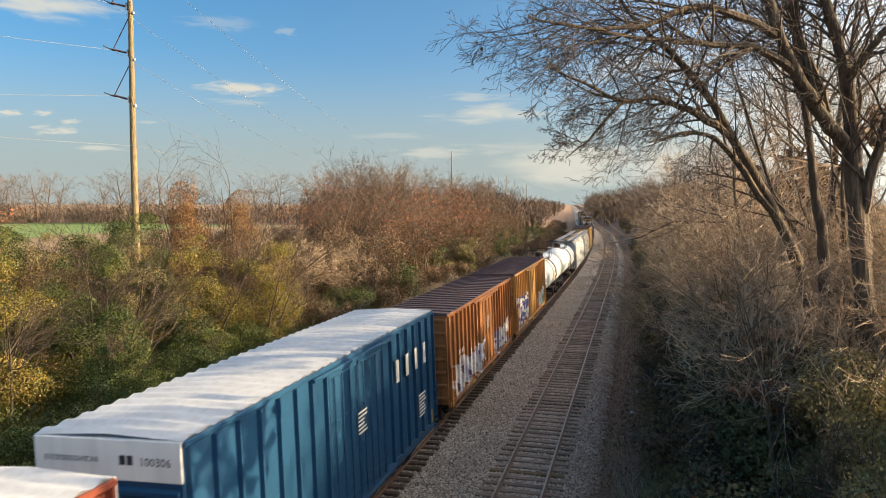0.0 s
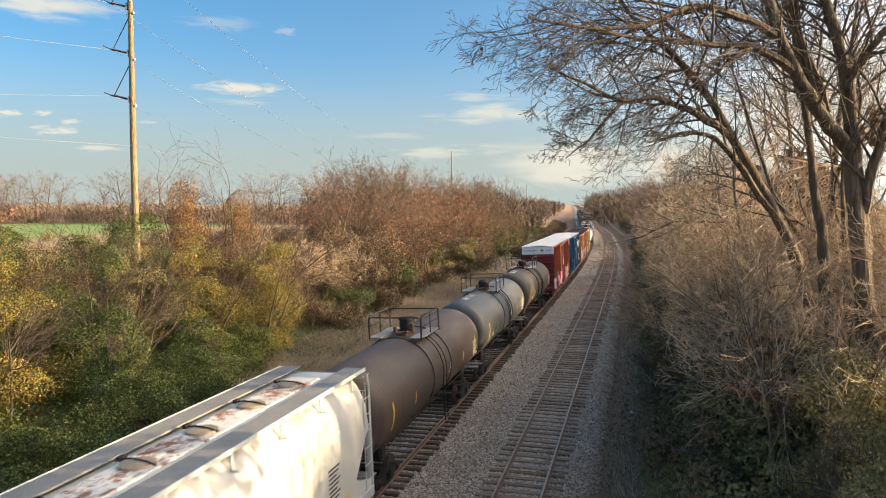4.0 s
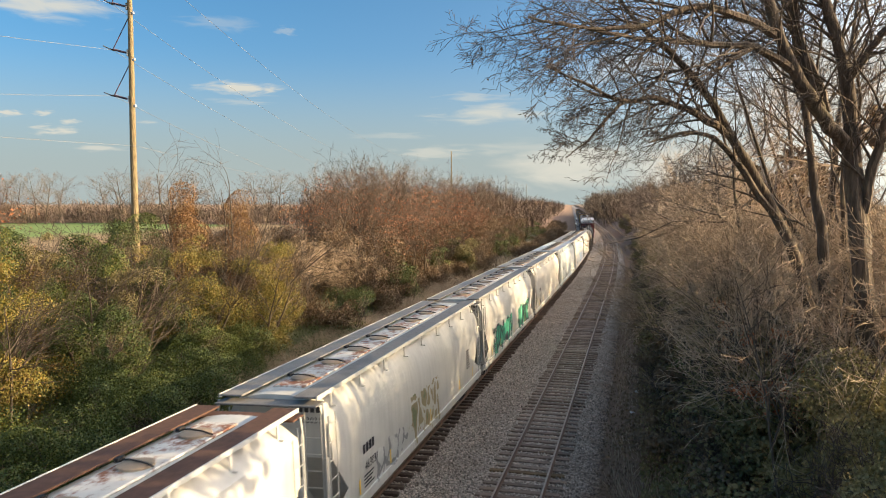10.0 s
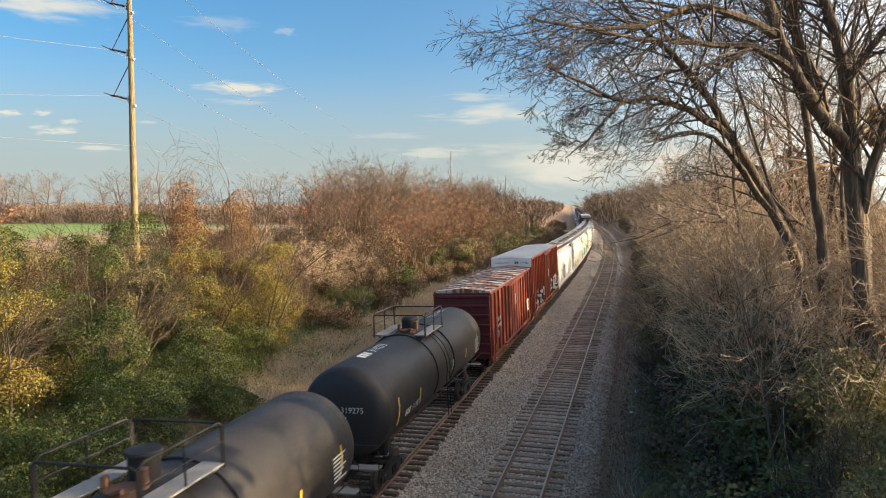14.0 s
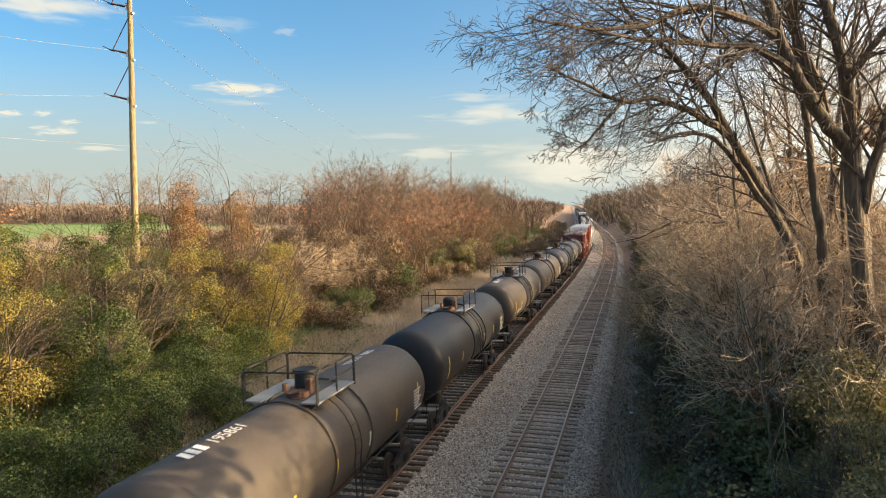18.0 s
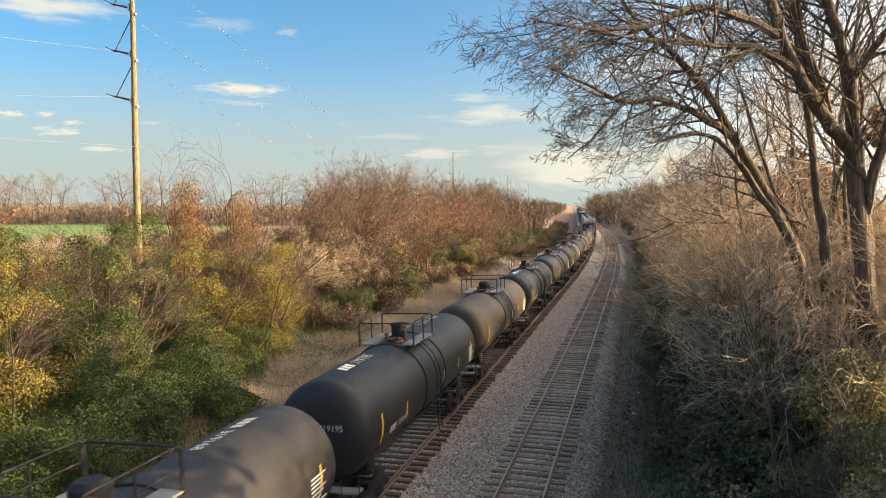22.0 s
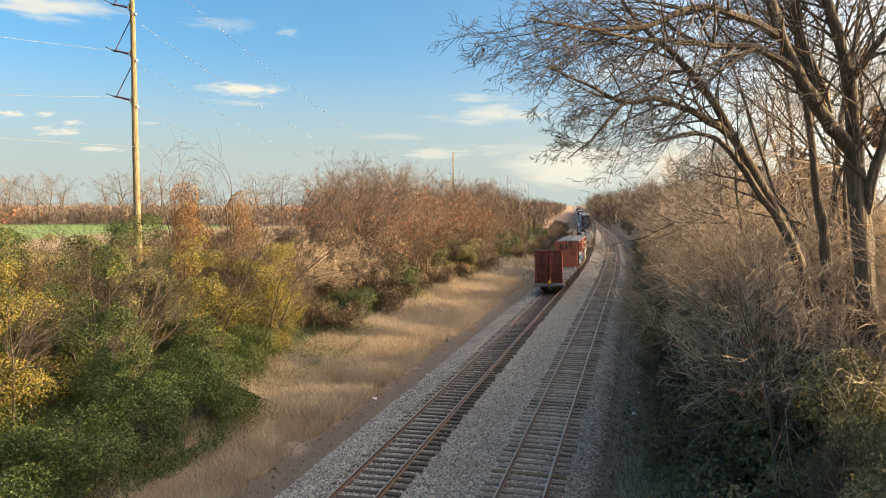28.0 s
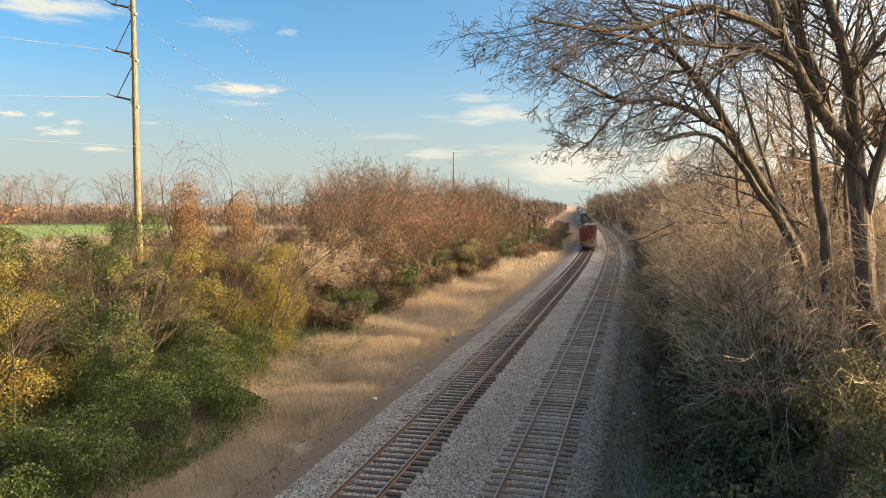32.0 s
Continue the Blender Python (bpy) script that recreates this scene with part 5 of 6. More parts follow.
# ---- plants ----
def quads_mesh(name, corners, material, smooth=False):
    """A mesh of loose four-sided leaves from an array of shape (n, 4, 3)."""
    n = len(corners)
    me = bpy.data.meshes.new(name)
    me.vertices.add(n * 4)
    me.vertices.foreach_set("co", np.ascontiguousarray(corners, dtype=np.float32).ravel())
    me.loops.add(n * 4)
    me.loops.foreach_set("vertex_index", np.arange(n * 4, dtype=np.int32))
    me.polygons.add(n)
    me.polygons.foreach_set("loop_start", np.arange(0, n * 4, 4, dtype=np.int32))
    me.polygons.foreach_set("loop_total", np.full(n, 4, dtype=np.int32))
    me.materials.append(material)
    me.update(calc_edges=True)
    return me


def leaf_quads(P, size, rng, out=None, droop=0.0):
    """Pointed leaves at the points P; out: outward directions that they roughly face."""
    n = len(P)
    a = rng.normal(size=(n, 3))
    a[:, 2] -= droop
    a /= np.linalg.norm(a, axis=1, keepdims=True) + 1e-9
    nrm = rng.normal(size=(n, 3)) * 0.45 + (out if out is not None else 0)
    b = np.cross(nrm, a)
    b /= np.linalg.norm(b, axis=1, keepdims=True) + 1e-9
    s = size * rng.uniform(0.6, 1.35, size=(n, 1))
    w = s * rng.uniform(0.32, 0.5, size=(n, 1))
    return np.stack([P - a * s * 0.5, P + b * w, P + a * s * 0.5, P - b * w], axis=1)


def lobed(rng, n, size, lobes, hollow=0.8):
    """Points and outward directions on the skins of rounded lobes that fill an upright egg."""
    w = lobes[:, 3] ** 2
    k = rng.choice(len(lobes), size=n, p=w / w.sum())
    d = rng.normal(size=(n, 3))
    d[:, 2] = np.where(d[:, 2] < -0.4, -d[:, 2], d[:, 2])
    d /= np.linalg.norm(d, axis=1, keepdims=True)
    r = lobes[k, 3:4] * (hollow + (1 - hollow) * rng.random((n, 1)) ** 0.7 + 0.12 * rng.normal(size=(n, 1)))
    return lobes[k, :3] + d * r * np.array([1, 1, 0.85]), d


def twist(d, rnd, amount):
    v = Vector((rnd.gauss(0, 1), rnd.gauss(0, 1), rnd.gauss(0, 1)))
    return (d + v * amount).normalized()


def grow(thick, thin, p, d, length, r, level, top, rnd, spec):
    """One branch and its offshoots. spec: per level (offshoots, share of length, angle, lift)."""
    segs = (6, 8, 6, 5, 3, 2)[level] if spec is GREAT else (6, 5, 4, 3, 2, 2)[level]
    pts, rad, q, v = [p.copy()], [r], p.copy(), d.copy()
    kids, ratio, angle, lift = spec[level]
    for i in range(segs):
        v = twist(v, rnd, 0.11 if spec is GREAT else 0.2 if level else 0.07)
        v = (v + Vector((0, 0, lift * 0.5))).normalized()
        q = q + v * (length / segs)
        pts.append(q.copy())
        rad.append(max(0.0045 if spec is GREAT else 0.0065, r * (1 - 0.82 * (i + 1) / segs)))
    (thick if level < 2 else thin).tube(pts, rad, (8, 6, 4, 3, 3, 3)[level], cap=False)
    if level >= top:
        return
    for k in range(kids):
        t = (0.30 if level == 0 else 0.18) + (0.99 - (0.30 if level == 0 else 0.18)) * (k + rnd.random()) / kids
        i = min(segs - 1, int(t * segs))
        f = t * segs - i
        base = pts[i].lerp(pts[i + 1], f)
        axis = (pts[i + 1] - pts[i]).normalized()
        side = twist(axis.orthogonal().normalized(), rnd, 1.0)
        side = (side - axis * side.dot(axis))
        if side.length < 1e-4:
            continue
        side.normalize()
        a = radians(angle + rnd.uniform(-14, 14))
        grow(thick, thin, base, (axis * math.cos(a) + side * math.sin(a)).normalized(), length * ratio * (1.15 - 0.55 * t) * rnd.uniform(0.75, 1.2), max(0.005, rad[i] * 0.6), level + 1, top, rnd, spec)


SPEC = {0: (11, 0.60, 54, 0.05), 1: (7, 0.52, 48, 0.05), 2: (5, 0.52, 46, 0.03), 3: (4, 0.55, 46, 0.0), 4: (0, 0, 0, 0), 5: (0, 0, 0, 0)}
THICKET = {0: (8, 0.55, 46, 0.10), 1: (6, 0.55, 46, 0.05), 2: (5, 0.52, 48, 0.02), 3: (3, 0.5, 46, 0.0), 4: (0, 0, 0, 0), 5: (0, 0, 0, 0)}
STORE = pose(0, -300, -60)


def bare_tree(seed, height, radius, top, twig, label, spec=SPEC, name="bare_tree", stems=1, leaves=0, leaf_mat=None):
    rnd = random.Random(seed)
    tree = tagged(new(name), label, "tree")
    thick, thin = Sheet(), Sheet()
    for k in range(stems):
        d = Vector((rnd.gauss(0, (0.06, 0.06, 0.12)[min(2, stems)] if stems < 3 else 0.34), rnd.gauss(0, (0.06, 0.06, 0.12)[min(2, stems)] if stems < 3 else 0.34), 1)).normalized()
        b = Vector((0, 0, -0.25)) if stems == 1 else Vector((rnd.gauss(0, 0.5), rnd.gauss(0, 0.5), -0.25))
        grow(thick, thin, b, d, height * rnd.uniform(0.8, 1.0), radius, 0, top, rnd, spec)
    part("trunk", thick, M["bark"], tree, smooth=True)
    crown = part("crown", thin, twig, tree)
    if leaves:
        rng = np.random.default_rng(seed)
        P = np.array(thin.v)[rng.integers(0, len(thin.v), leaves)] + rng.normal(size=(leaves, 3)) * 0.06
        part("foliage", quads_mesh("foliage", leaf_quads(P, 0.13, rng, droop=0.6), leaf_mat), None, tree)
    return tree


def leaf_shrub(seed, wide, tall, count, size, mat, label, name="shrub", twigs=True, lobes_n=14, category="shrub", twig="twig_dark", gaps=True, column=False):
    rng = np.random.default_rng(seed)
    rnd = random.Random(seed)
    sh = tagged(new(name), label, category)
    t = rng.random(lobes_n)
    a = rng.uniform(0, 2 * math.pi, lobes_n)
    swell = np.sqrt(np.clip(1 - (t - 0.35) ** 2 * 1.7, 0.12, 1))
    rr = wide / 2 * swell * np.sqrt(rng.random(lobes_n)) * 0.75
    rad = np.maximum(0.3, wide * 0.195 * rng.uniform(0.45, 1.35, lobes_n) * (1.12 - 0.5 * t))
    lobes = np.stack([rr * np.cos(a), rr * np.sin(a), t * (tall - rad * 0.6) + 0.15, rad], axis=1)
    if column:
        t = np.linspace(0.02, 0.86, lobes_n)
        rad = wide * 0.27 * rng.uniform(0.5, 1.3, lobes_n) * (1.25 - 0.75 * t)
        lobes = np.stack([0.42 * rng.normal(size=lobes_n), 0.42 * rng.normal(size=lobes_n), t * tall, rad], axis=1)
    P, out = lobed(rng, count, size, lobes)
    P[:, 2] = np.maximum(P[:, 2], -0.3 + 0.3 * rng.random(count))
    ph = rng.uniform(0, 6.28, 6)
    clump = np.sin(2.3 * P[:, 0] + ph[0] + 1.3 * np.sin(1.9 * P[:, 2] + ph[1])) + np.sin(2.6 * P[:, 1] + ph[2] + 1.2 * np.sin(2.2 * P[:, 0] + ph[3])) + np.sin(2.4 * P[:, 2] + ph[4] + 1.1 * np.sin(2.0 * P[:, 1] + ph[5]))
    keep = clump + 0.5 * rng.normal(size=count) > (-1.0 if gaps else -9)
    P, out = P[keep] + (out[keep] * 0.3 * np.clip(clump[keep], -1, 2)[:, None]), out[keep]
    part("foliage", quads_mesh("foliage", leaf_quads(P, size, rng, out, 0.4), mat), None, sh)
    if twigs:
        thick, thin = Sheet(), Sheet()
        for k in range(5):
            d = Vector((rnd.gauss(0, 0.35), rnd.gauss(0, 0.35), 1)).normalized()
            grow(thick, thin, Vector((rnd.gauss(0, wide * 0.12), rnd.gauss(0, wide * 0.12), -0.2)), d, tall * rnd.uniform(0.75, 1.08), 0.03 + tall * 0.006, 0, 2, rnd, THICKET)
        part("stem", thick, M["bark"], sh)
        part("crown", thin, M[twig], sh)
    return sh


def plant(proto, spots, first=True):
    """Sets the first at its spot and copies the rest. spots: (u, y, turn, sink)."""
    for k, (u, y, turn, size) in enumerate(spots):
        m = Matrix.Translation(at(u, y, ground_z(u, y))) @ Matrix.Rotation(turn, 4, "Z")
        if k == 0:
            proto.matrix_basis = m
        else:
            copy_thing(proto, m)


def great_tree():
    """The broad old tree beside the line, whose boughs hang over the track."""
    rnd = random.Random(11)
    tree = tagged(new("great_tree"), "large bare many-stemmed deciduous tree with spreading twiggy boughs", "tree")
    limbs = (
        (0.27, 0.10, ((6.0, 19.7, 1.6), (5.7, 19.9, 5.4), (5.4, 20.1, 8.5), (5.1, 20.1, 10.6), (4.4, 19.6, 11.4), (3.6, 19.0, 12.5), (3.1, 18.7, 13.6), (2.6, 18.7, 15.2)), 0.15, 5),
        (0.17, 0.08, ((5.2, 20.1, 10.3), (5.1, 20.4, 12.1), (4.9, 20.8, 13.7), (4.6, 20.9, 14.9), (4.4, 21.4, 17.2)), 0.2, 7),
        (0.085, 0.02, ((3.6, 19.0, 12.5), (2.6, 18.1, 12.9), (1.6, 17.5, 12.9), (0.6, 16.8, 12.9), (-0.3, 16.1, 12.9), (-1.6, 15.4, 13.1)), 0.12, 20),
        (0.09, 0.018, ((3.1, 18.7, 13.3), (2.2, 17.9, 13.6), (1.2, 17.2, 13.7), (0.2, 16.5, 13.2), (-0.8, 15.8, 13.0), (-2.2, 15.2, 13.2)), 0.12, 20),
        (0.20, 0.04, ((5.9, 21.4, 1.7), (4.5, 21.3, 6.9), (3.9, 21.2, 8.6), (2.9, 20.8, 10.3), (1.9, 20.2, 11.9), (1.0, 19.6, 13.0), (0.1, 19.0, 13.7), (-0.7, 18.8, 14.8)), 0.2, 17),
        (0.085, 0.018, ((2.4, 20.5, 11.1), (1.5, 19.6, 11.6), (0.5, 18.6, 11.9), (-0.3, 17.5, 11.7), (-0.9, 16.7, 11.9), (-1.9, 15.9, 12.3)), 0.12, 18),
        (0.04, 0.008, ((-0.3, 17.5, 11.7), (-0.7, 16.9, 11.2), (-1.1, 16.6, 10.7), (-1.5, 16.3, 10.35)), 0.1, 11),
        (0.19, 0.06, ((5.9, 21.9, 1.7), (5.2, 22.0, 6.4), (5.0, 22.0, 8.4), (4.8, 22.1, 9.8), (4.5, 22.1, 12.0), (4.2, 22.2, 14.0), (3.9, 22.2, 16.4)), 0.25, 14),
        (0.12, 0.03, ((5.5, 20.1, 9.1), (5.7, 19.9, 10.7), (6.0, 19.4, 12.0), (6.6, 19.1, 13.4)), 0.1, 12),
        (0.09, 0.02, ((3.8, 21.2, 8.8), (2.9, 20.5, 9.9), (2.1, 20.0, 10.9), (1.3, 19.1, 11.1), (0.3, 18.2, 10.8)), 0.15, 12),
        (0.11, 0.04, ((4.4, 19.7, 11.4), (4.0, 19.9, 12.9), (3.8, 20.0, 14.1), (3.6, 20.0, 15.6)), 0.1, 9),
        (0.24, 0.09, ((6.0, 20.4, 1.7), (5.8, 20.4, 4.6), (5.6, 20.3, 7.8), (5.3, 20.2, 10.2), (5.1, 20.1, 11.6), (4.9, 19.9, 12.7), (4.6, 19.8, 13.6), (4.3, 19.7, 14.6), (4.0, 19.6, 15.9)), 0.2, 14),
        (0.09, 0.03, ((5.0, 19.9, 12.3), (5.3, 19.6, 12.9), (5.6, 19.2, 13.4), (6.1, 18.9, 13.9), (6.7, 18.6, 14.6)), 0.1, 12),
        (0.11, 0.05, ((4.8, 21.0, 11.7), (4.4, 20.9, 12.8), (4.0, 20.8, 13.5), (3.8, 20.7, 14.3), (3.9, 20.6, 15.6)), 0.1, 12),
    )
    twigs, small = Sheet(), Sheet()
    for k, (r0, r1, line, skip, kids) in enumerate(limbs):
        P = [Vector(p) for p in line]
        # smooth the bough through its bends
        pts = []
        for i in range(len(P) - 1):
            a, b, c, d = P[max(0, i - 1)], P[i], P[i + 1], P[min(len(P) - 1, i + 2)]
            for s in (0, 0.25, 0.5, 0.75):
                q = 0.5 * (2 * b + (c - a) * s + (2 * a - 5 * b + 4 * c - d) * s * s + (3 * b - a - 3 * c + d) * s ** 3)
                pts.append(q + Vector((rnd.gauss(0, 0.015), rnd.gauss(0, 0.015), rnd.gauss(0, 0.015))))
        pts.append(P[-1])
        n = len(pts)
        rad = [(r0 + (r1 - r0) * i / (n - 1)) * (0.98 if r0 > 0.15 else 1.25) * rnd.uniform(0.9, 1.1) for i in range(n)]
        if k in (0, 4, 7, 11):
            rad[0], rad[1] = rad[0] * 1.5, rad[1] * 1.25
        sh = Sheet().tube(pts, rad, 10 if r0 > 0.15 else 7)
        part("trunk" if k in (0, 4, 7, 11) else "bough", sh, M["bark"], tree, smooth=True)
        for j in range(kids):
            t = skip + (1 - skip) * (j + rnd.random()) / kids
            if k in (0, 4, 7, 11):
                t = 0.42 + 0.58 * t
            i = min(n - 2, int(t * (n - 1)))
            axis = (pts[i + 1] - pts[i]).normalized()
            side = Vector((rnd.gauss(-0.35, 0.8), rnd.gauss(-0.2, 0.8), rnd.gauss(0.1, 0.7)))
            side.z = max(side.z, -0.25 if k in (5, 6, 9) else -0.7)
            side = (side - axis * side.dot(axis)).normalized()
            a = radians(rnd.uniform(28, 62))
            ln = (1.7 + 13 * min(rad[i], 0.12)) * rnd.uniform(0.7, 1.25) * (0.42 if k == 6 else 0.75 if k in (5, 9) else 1)
            grow(small, twigs, pts[i], (axis * math.cos(a) + side * math.sin(a)).normalized(), ln, min(0.035, rad[i] * 0.45), 1, 4, rnd, GREAT)
    part("branch_work", small, M["bark"], tree, smooth=True)
    part("crown", twigs, M["twig_dark"], tree)
    rng = np.random.default_rng(3)
    V = np.array(twigs.v)
    P = V[rng.integers(0, len(V), 150)] + rng.normal(size=(150, 3)) * 0.04
    part("dead_foliage", quads_mesh("dead_foliage", leaf_quads(P, 0.085, rng, droop=1.0), M["leaf_brown"]), None, tree, "a few shrivelled brown leaves")


GREAT = {0: (0, 0, 0, 0), 1: (7, 0.5, 48, 0.04), 2: (5, 0.52, 48, 0.06), 3: (2, 0.6, 44, 0.12), 4: (0, 0, 0, 0), 5: (0, 0, 0, 0)}
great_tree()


def scatter(seed, n, u0, u1, y0, y1, power=1.0):
    rnd = random.Random(seed)
    return [(rnd.uniform(u0, u1), y0 + (y1 - y0) * ((k + rnd.random()) / n) ** power, rnd.uniform(0, 6.28), 1) for k in range(n)]


def off_field(spots):
    """Leaves the view over the green field open."""
    return [s for s in spots if s[0] > 8.7 - 0.46 * s[1]]


def left_side():
    # creeper-grown trees and shrubs on the bank
    plant(leaf_shrub(21, 5.5, 6.3, 44000, 0.078, M["leaf_yellow"], "large yellow-green creeper-covered shrub on the bank", lobes_n=24), [(-14.6, 21.5, 0, 1), (-21.5, 27.5, 2.5, 1), (-19.0, 17.0, 1.2, 1)])
    plant(leaf_shrub(22, 5.2, 7.0, 54000, 0.074, M["leaf_green"], "tall ivy-covered tree with green leaves", name="ivy_tree", lobes_n=26, category="tree"), [(-15.8, 28.0, 0, 1), (-22.5, 23.0, 2, 1), (-18.8, 35.5, 3.3, 1), (-17.5, 24.5, 5.1, 1)])
    plant(leaf_shrub(23, 3.8, 6.8, 30000, 0.08, M["leaf_dark"], "dark green cedar among the shrubs", name="cedar", lobes_n=20, category="tree"), [(-17.2, 32.0, 0, 1), (-22.0, 31.0, 1.2, 1)])
    plant(leaf_shrub(24, 4.2, 9.6, 60000, 0.075, M["leaf_copper"], "tall narrow tree wrapped in dry coppery brown creeper", name="creeper_tree", lobes_n=20, category="tree", twig="twig_red", column=True), [(-19.6, 41.0, 0, 1), (-17.4, 43.5, 2.1, 1)])
    plant(leaf_shrub(25, 4.8, 6.9, 46000, 0.072, M["leaf_yellow"], "yellow-green leafy shrub at the edge of the grass", lobes_n=24), [(-13.2, 39.5, 0.4, 1), (-15.6, 44.5, 2.4, 1), (-15.4, 36.0, 4.4, 1)])
    plant(leaf_shrub(26, 4.6, 3.6, 32000, 0.072, M["leaf_green"], "low rounded green shrub on the bank", lobes_n=18), [(-13.6, 33.0, 0, 1), (-16.6, 38.0, 2, 1), (-13.2, 16.0, 3, 1), (-19.5, 36.5, 4, 1), (-12.6, 25.5, 0.6, 1)])
    plant(leaf_shrub(27, 4.4, 4.8, 14000, 0.085, M["leaf_brown"], "brown-leaved shrub on the bank", lobes_n=17, twig="twig_red"), [(-16.0, 40.5, 0, 1), (-15.0, 47.5, 1.6, 1), (-20.0, 29.5, 3, 1), (-23, 37, 4, 1), (-20.0, 47.0, 1.1, 1), (-25, 30, 2.1, 1), (-18.4, 20.5, 0.4, 1), (-26, 25, 3, 1)])
    plant(leaf_shrub(28, 4.8, 2.2, 28000, 0.07, M["leaf_green"], "low green ivy mound on the bank", lobes_n=16), [(-10.6, 19.0, 0, 1), (-11.4, 24.5, 1, 1), (-10.2, 14.5, 2, 1), (-11.8, 29.5, 3, 1), (-13.0, 11.0, 4, 1), (-12.8, 36.0, 5, 1), (-8.8, 15.0, 1.3, 1), (-9.0, 19.5, 2.3, 1), (-9.6, 23.6, 3.3, 1), (-10.0, 28.0, 0.3, 1), (-13.2, 54, 2, 1), (-13.6, 66, 1, 1)])
    plant(leaf_shrub(29, 4.4, 2.0, 7000, 0.12, M["leaf_brown"], "low brown brush at the foot of the woods", lobes_n=12, twig="twig_pale"), [(-13.6, 60, 0, 1), (-13.4, 72, 2, 1), (-13.0, 86, 1, 1), (-12.6, 104, 3, 1), (-13.0, 50.0, 4, 1), (-13.6, 66, 3.3, 1), (-13.2, 79, 5, 1), (-12.8, 95, 0.6, 1)] + scatter(16, 34, -12.5, -7.6, 125, 330))
    # bare saplings and thicket
    plant(bare_tree(31, 5.2, 0.05, 3, M["twig_pale"], "pale bare saplings in a clump", THICKET, "sapling_clump", 6), [(-17.5, 55, 0, 1), (-21, 52, 1, 1), (-23, 57, 2, 1), (-15.2, 58, 3, 1), (-24, 46, 4, 1), (-22, 20, 2, 1), (-18, 63, 4, 1)])
    plant(bare_tree(32, 8.5, 0.09, 3, M["twig_red"], "slender bare tree with reddish twigs", SPEC, "bare_tree", 2, 500, M["leaf_rust"]), [(-22, 25, 0, 1), (-28, 34, 3, 1)] + off_field(scatter(5, 44, -34, -14.5, 62, 130)))
    plant(bare_tree(33, 10.5, 0.14, 3, M["twig_red"], "bare woodland tree with dense reddish-brown twigs", SPEC, "bare_tree"), off_field(scatter(6, 46, -36, -15.5, 64, 190)))
    plant(bare_tree(34, 11.5, 0.16, 3, M["twig"], "bare grey-brown woodland tree", SPEC, "bare_tree"), off_field(scatter(7, 36, -40, -17, 70, 240)) + [(-21, 84, 1, 1), (-19, 77, 2, 1)])
    plant(leaf_shrub(35, 5.0, 5.6, 8500, 0.13, M["leaf_brown"], "tangled brown shrub at the woodland edge", lobes_n=26, twig="twig_red"), scatter(8, 30, -18.5, -13.8, 56, 170) + off_field(scatter(9, 40, -34, -19, 60, 120)))
    plant(leaf_shrub(37, 5.0, 4.0, 10000, 0.12, M["leaf_brown"], "low brown hedge brush at the edge of the field", lobes_n=18, twig="twig_red"), scatter(15, 34, -40, -20, 50, 80))
    plant(leaf_shrub(38, 4.2, 5.2, 16000, 0.085, M["leaf_yellow"], "olive and brown creeper-hung brush behind the bank", lobes_n=30, twig="twig_red"), [(-20.6, 25.6, 0.7, 1), (-22.6, 33.6, 2.2, 1), (-24.6, 28.0, 4.0, 1), (-21.4, 38.4, 5.2, 1), (-19.4, 44.6, 1.2, 1)])
    plant(leaf_shrub(36, 5.0, 4.2, 4000, 0.17, M["leaf_green"], "dull green shrub at the woodland edge", lobes_n=16), scatter(10, 9, -16.5, -13.2, 62, 190))


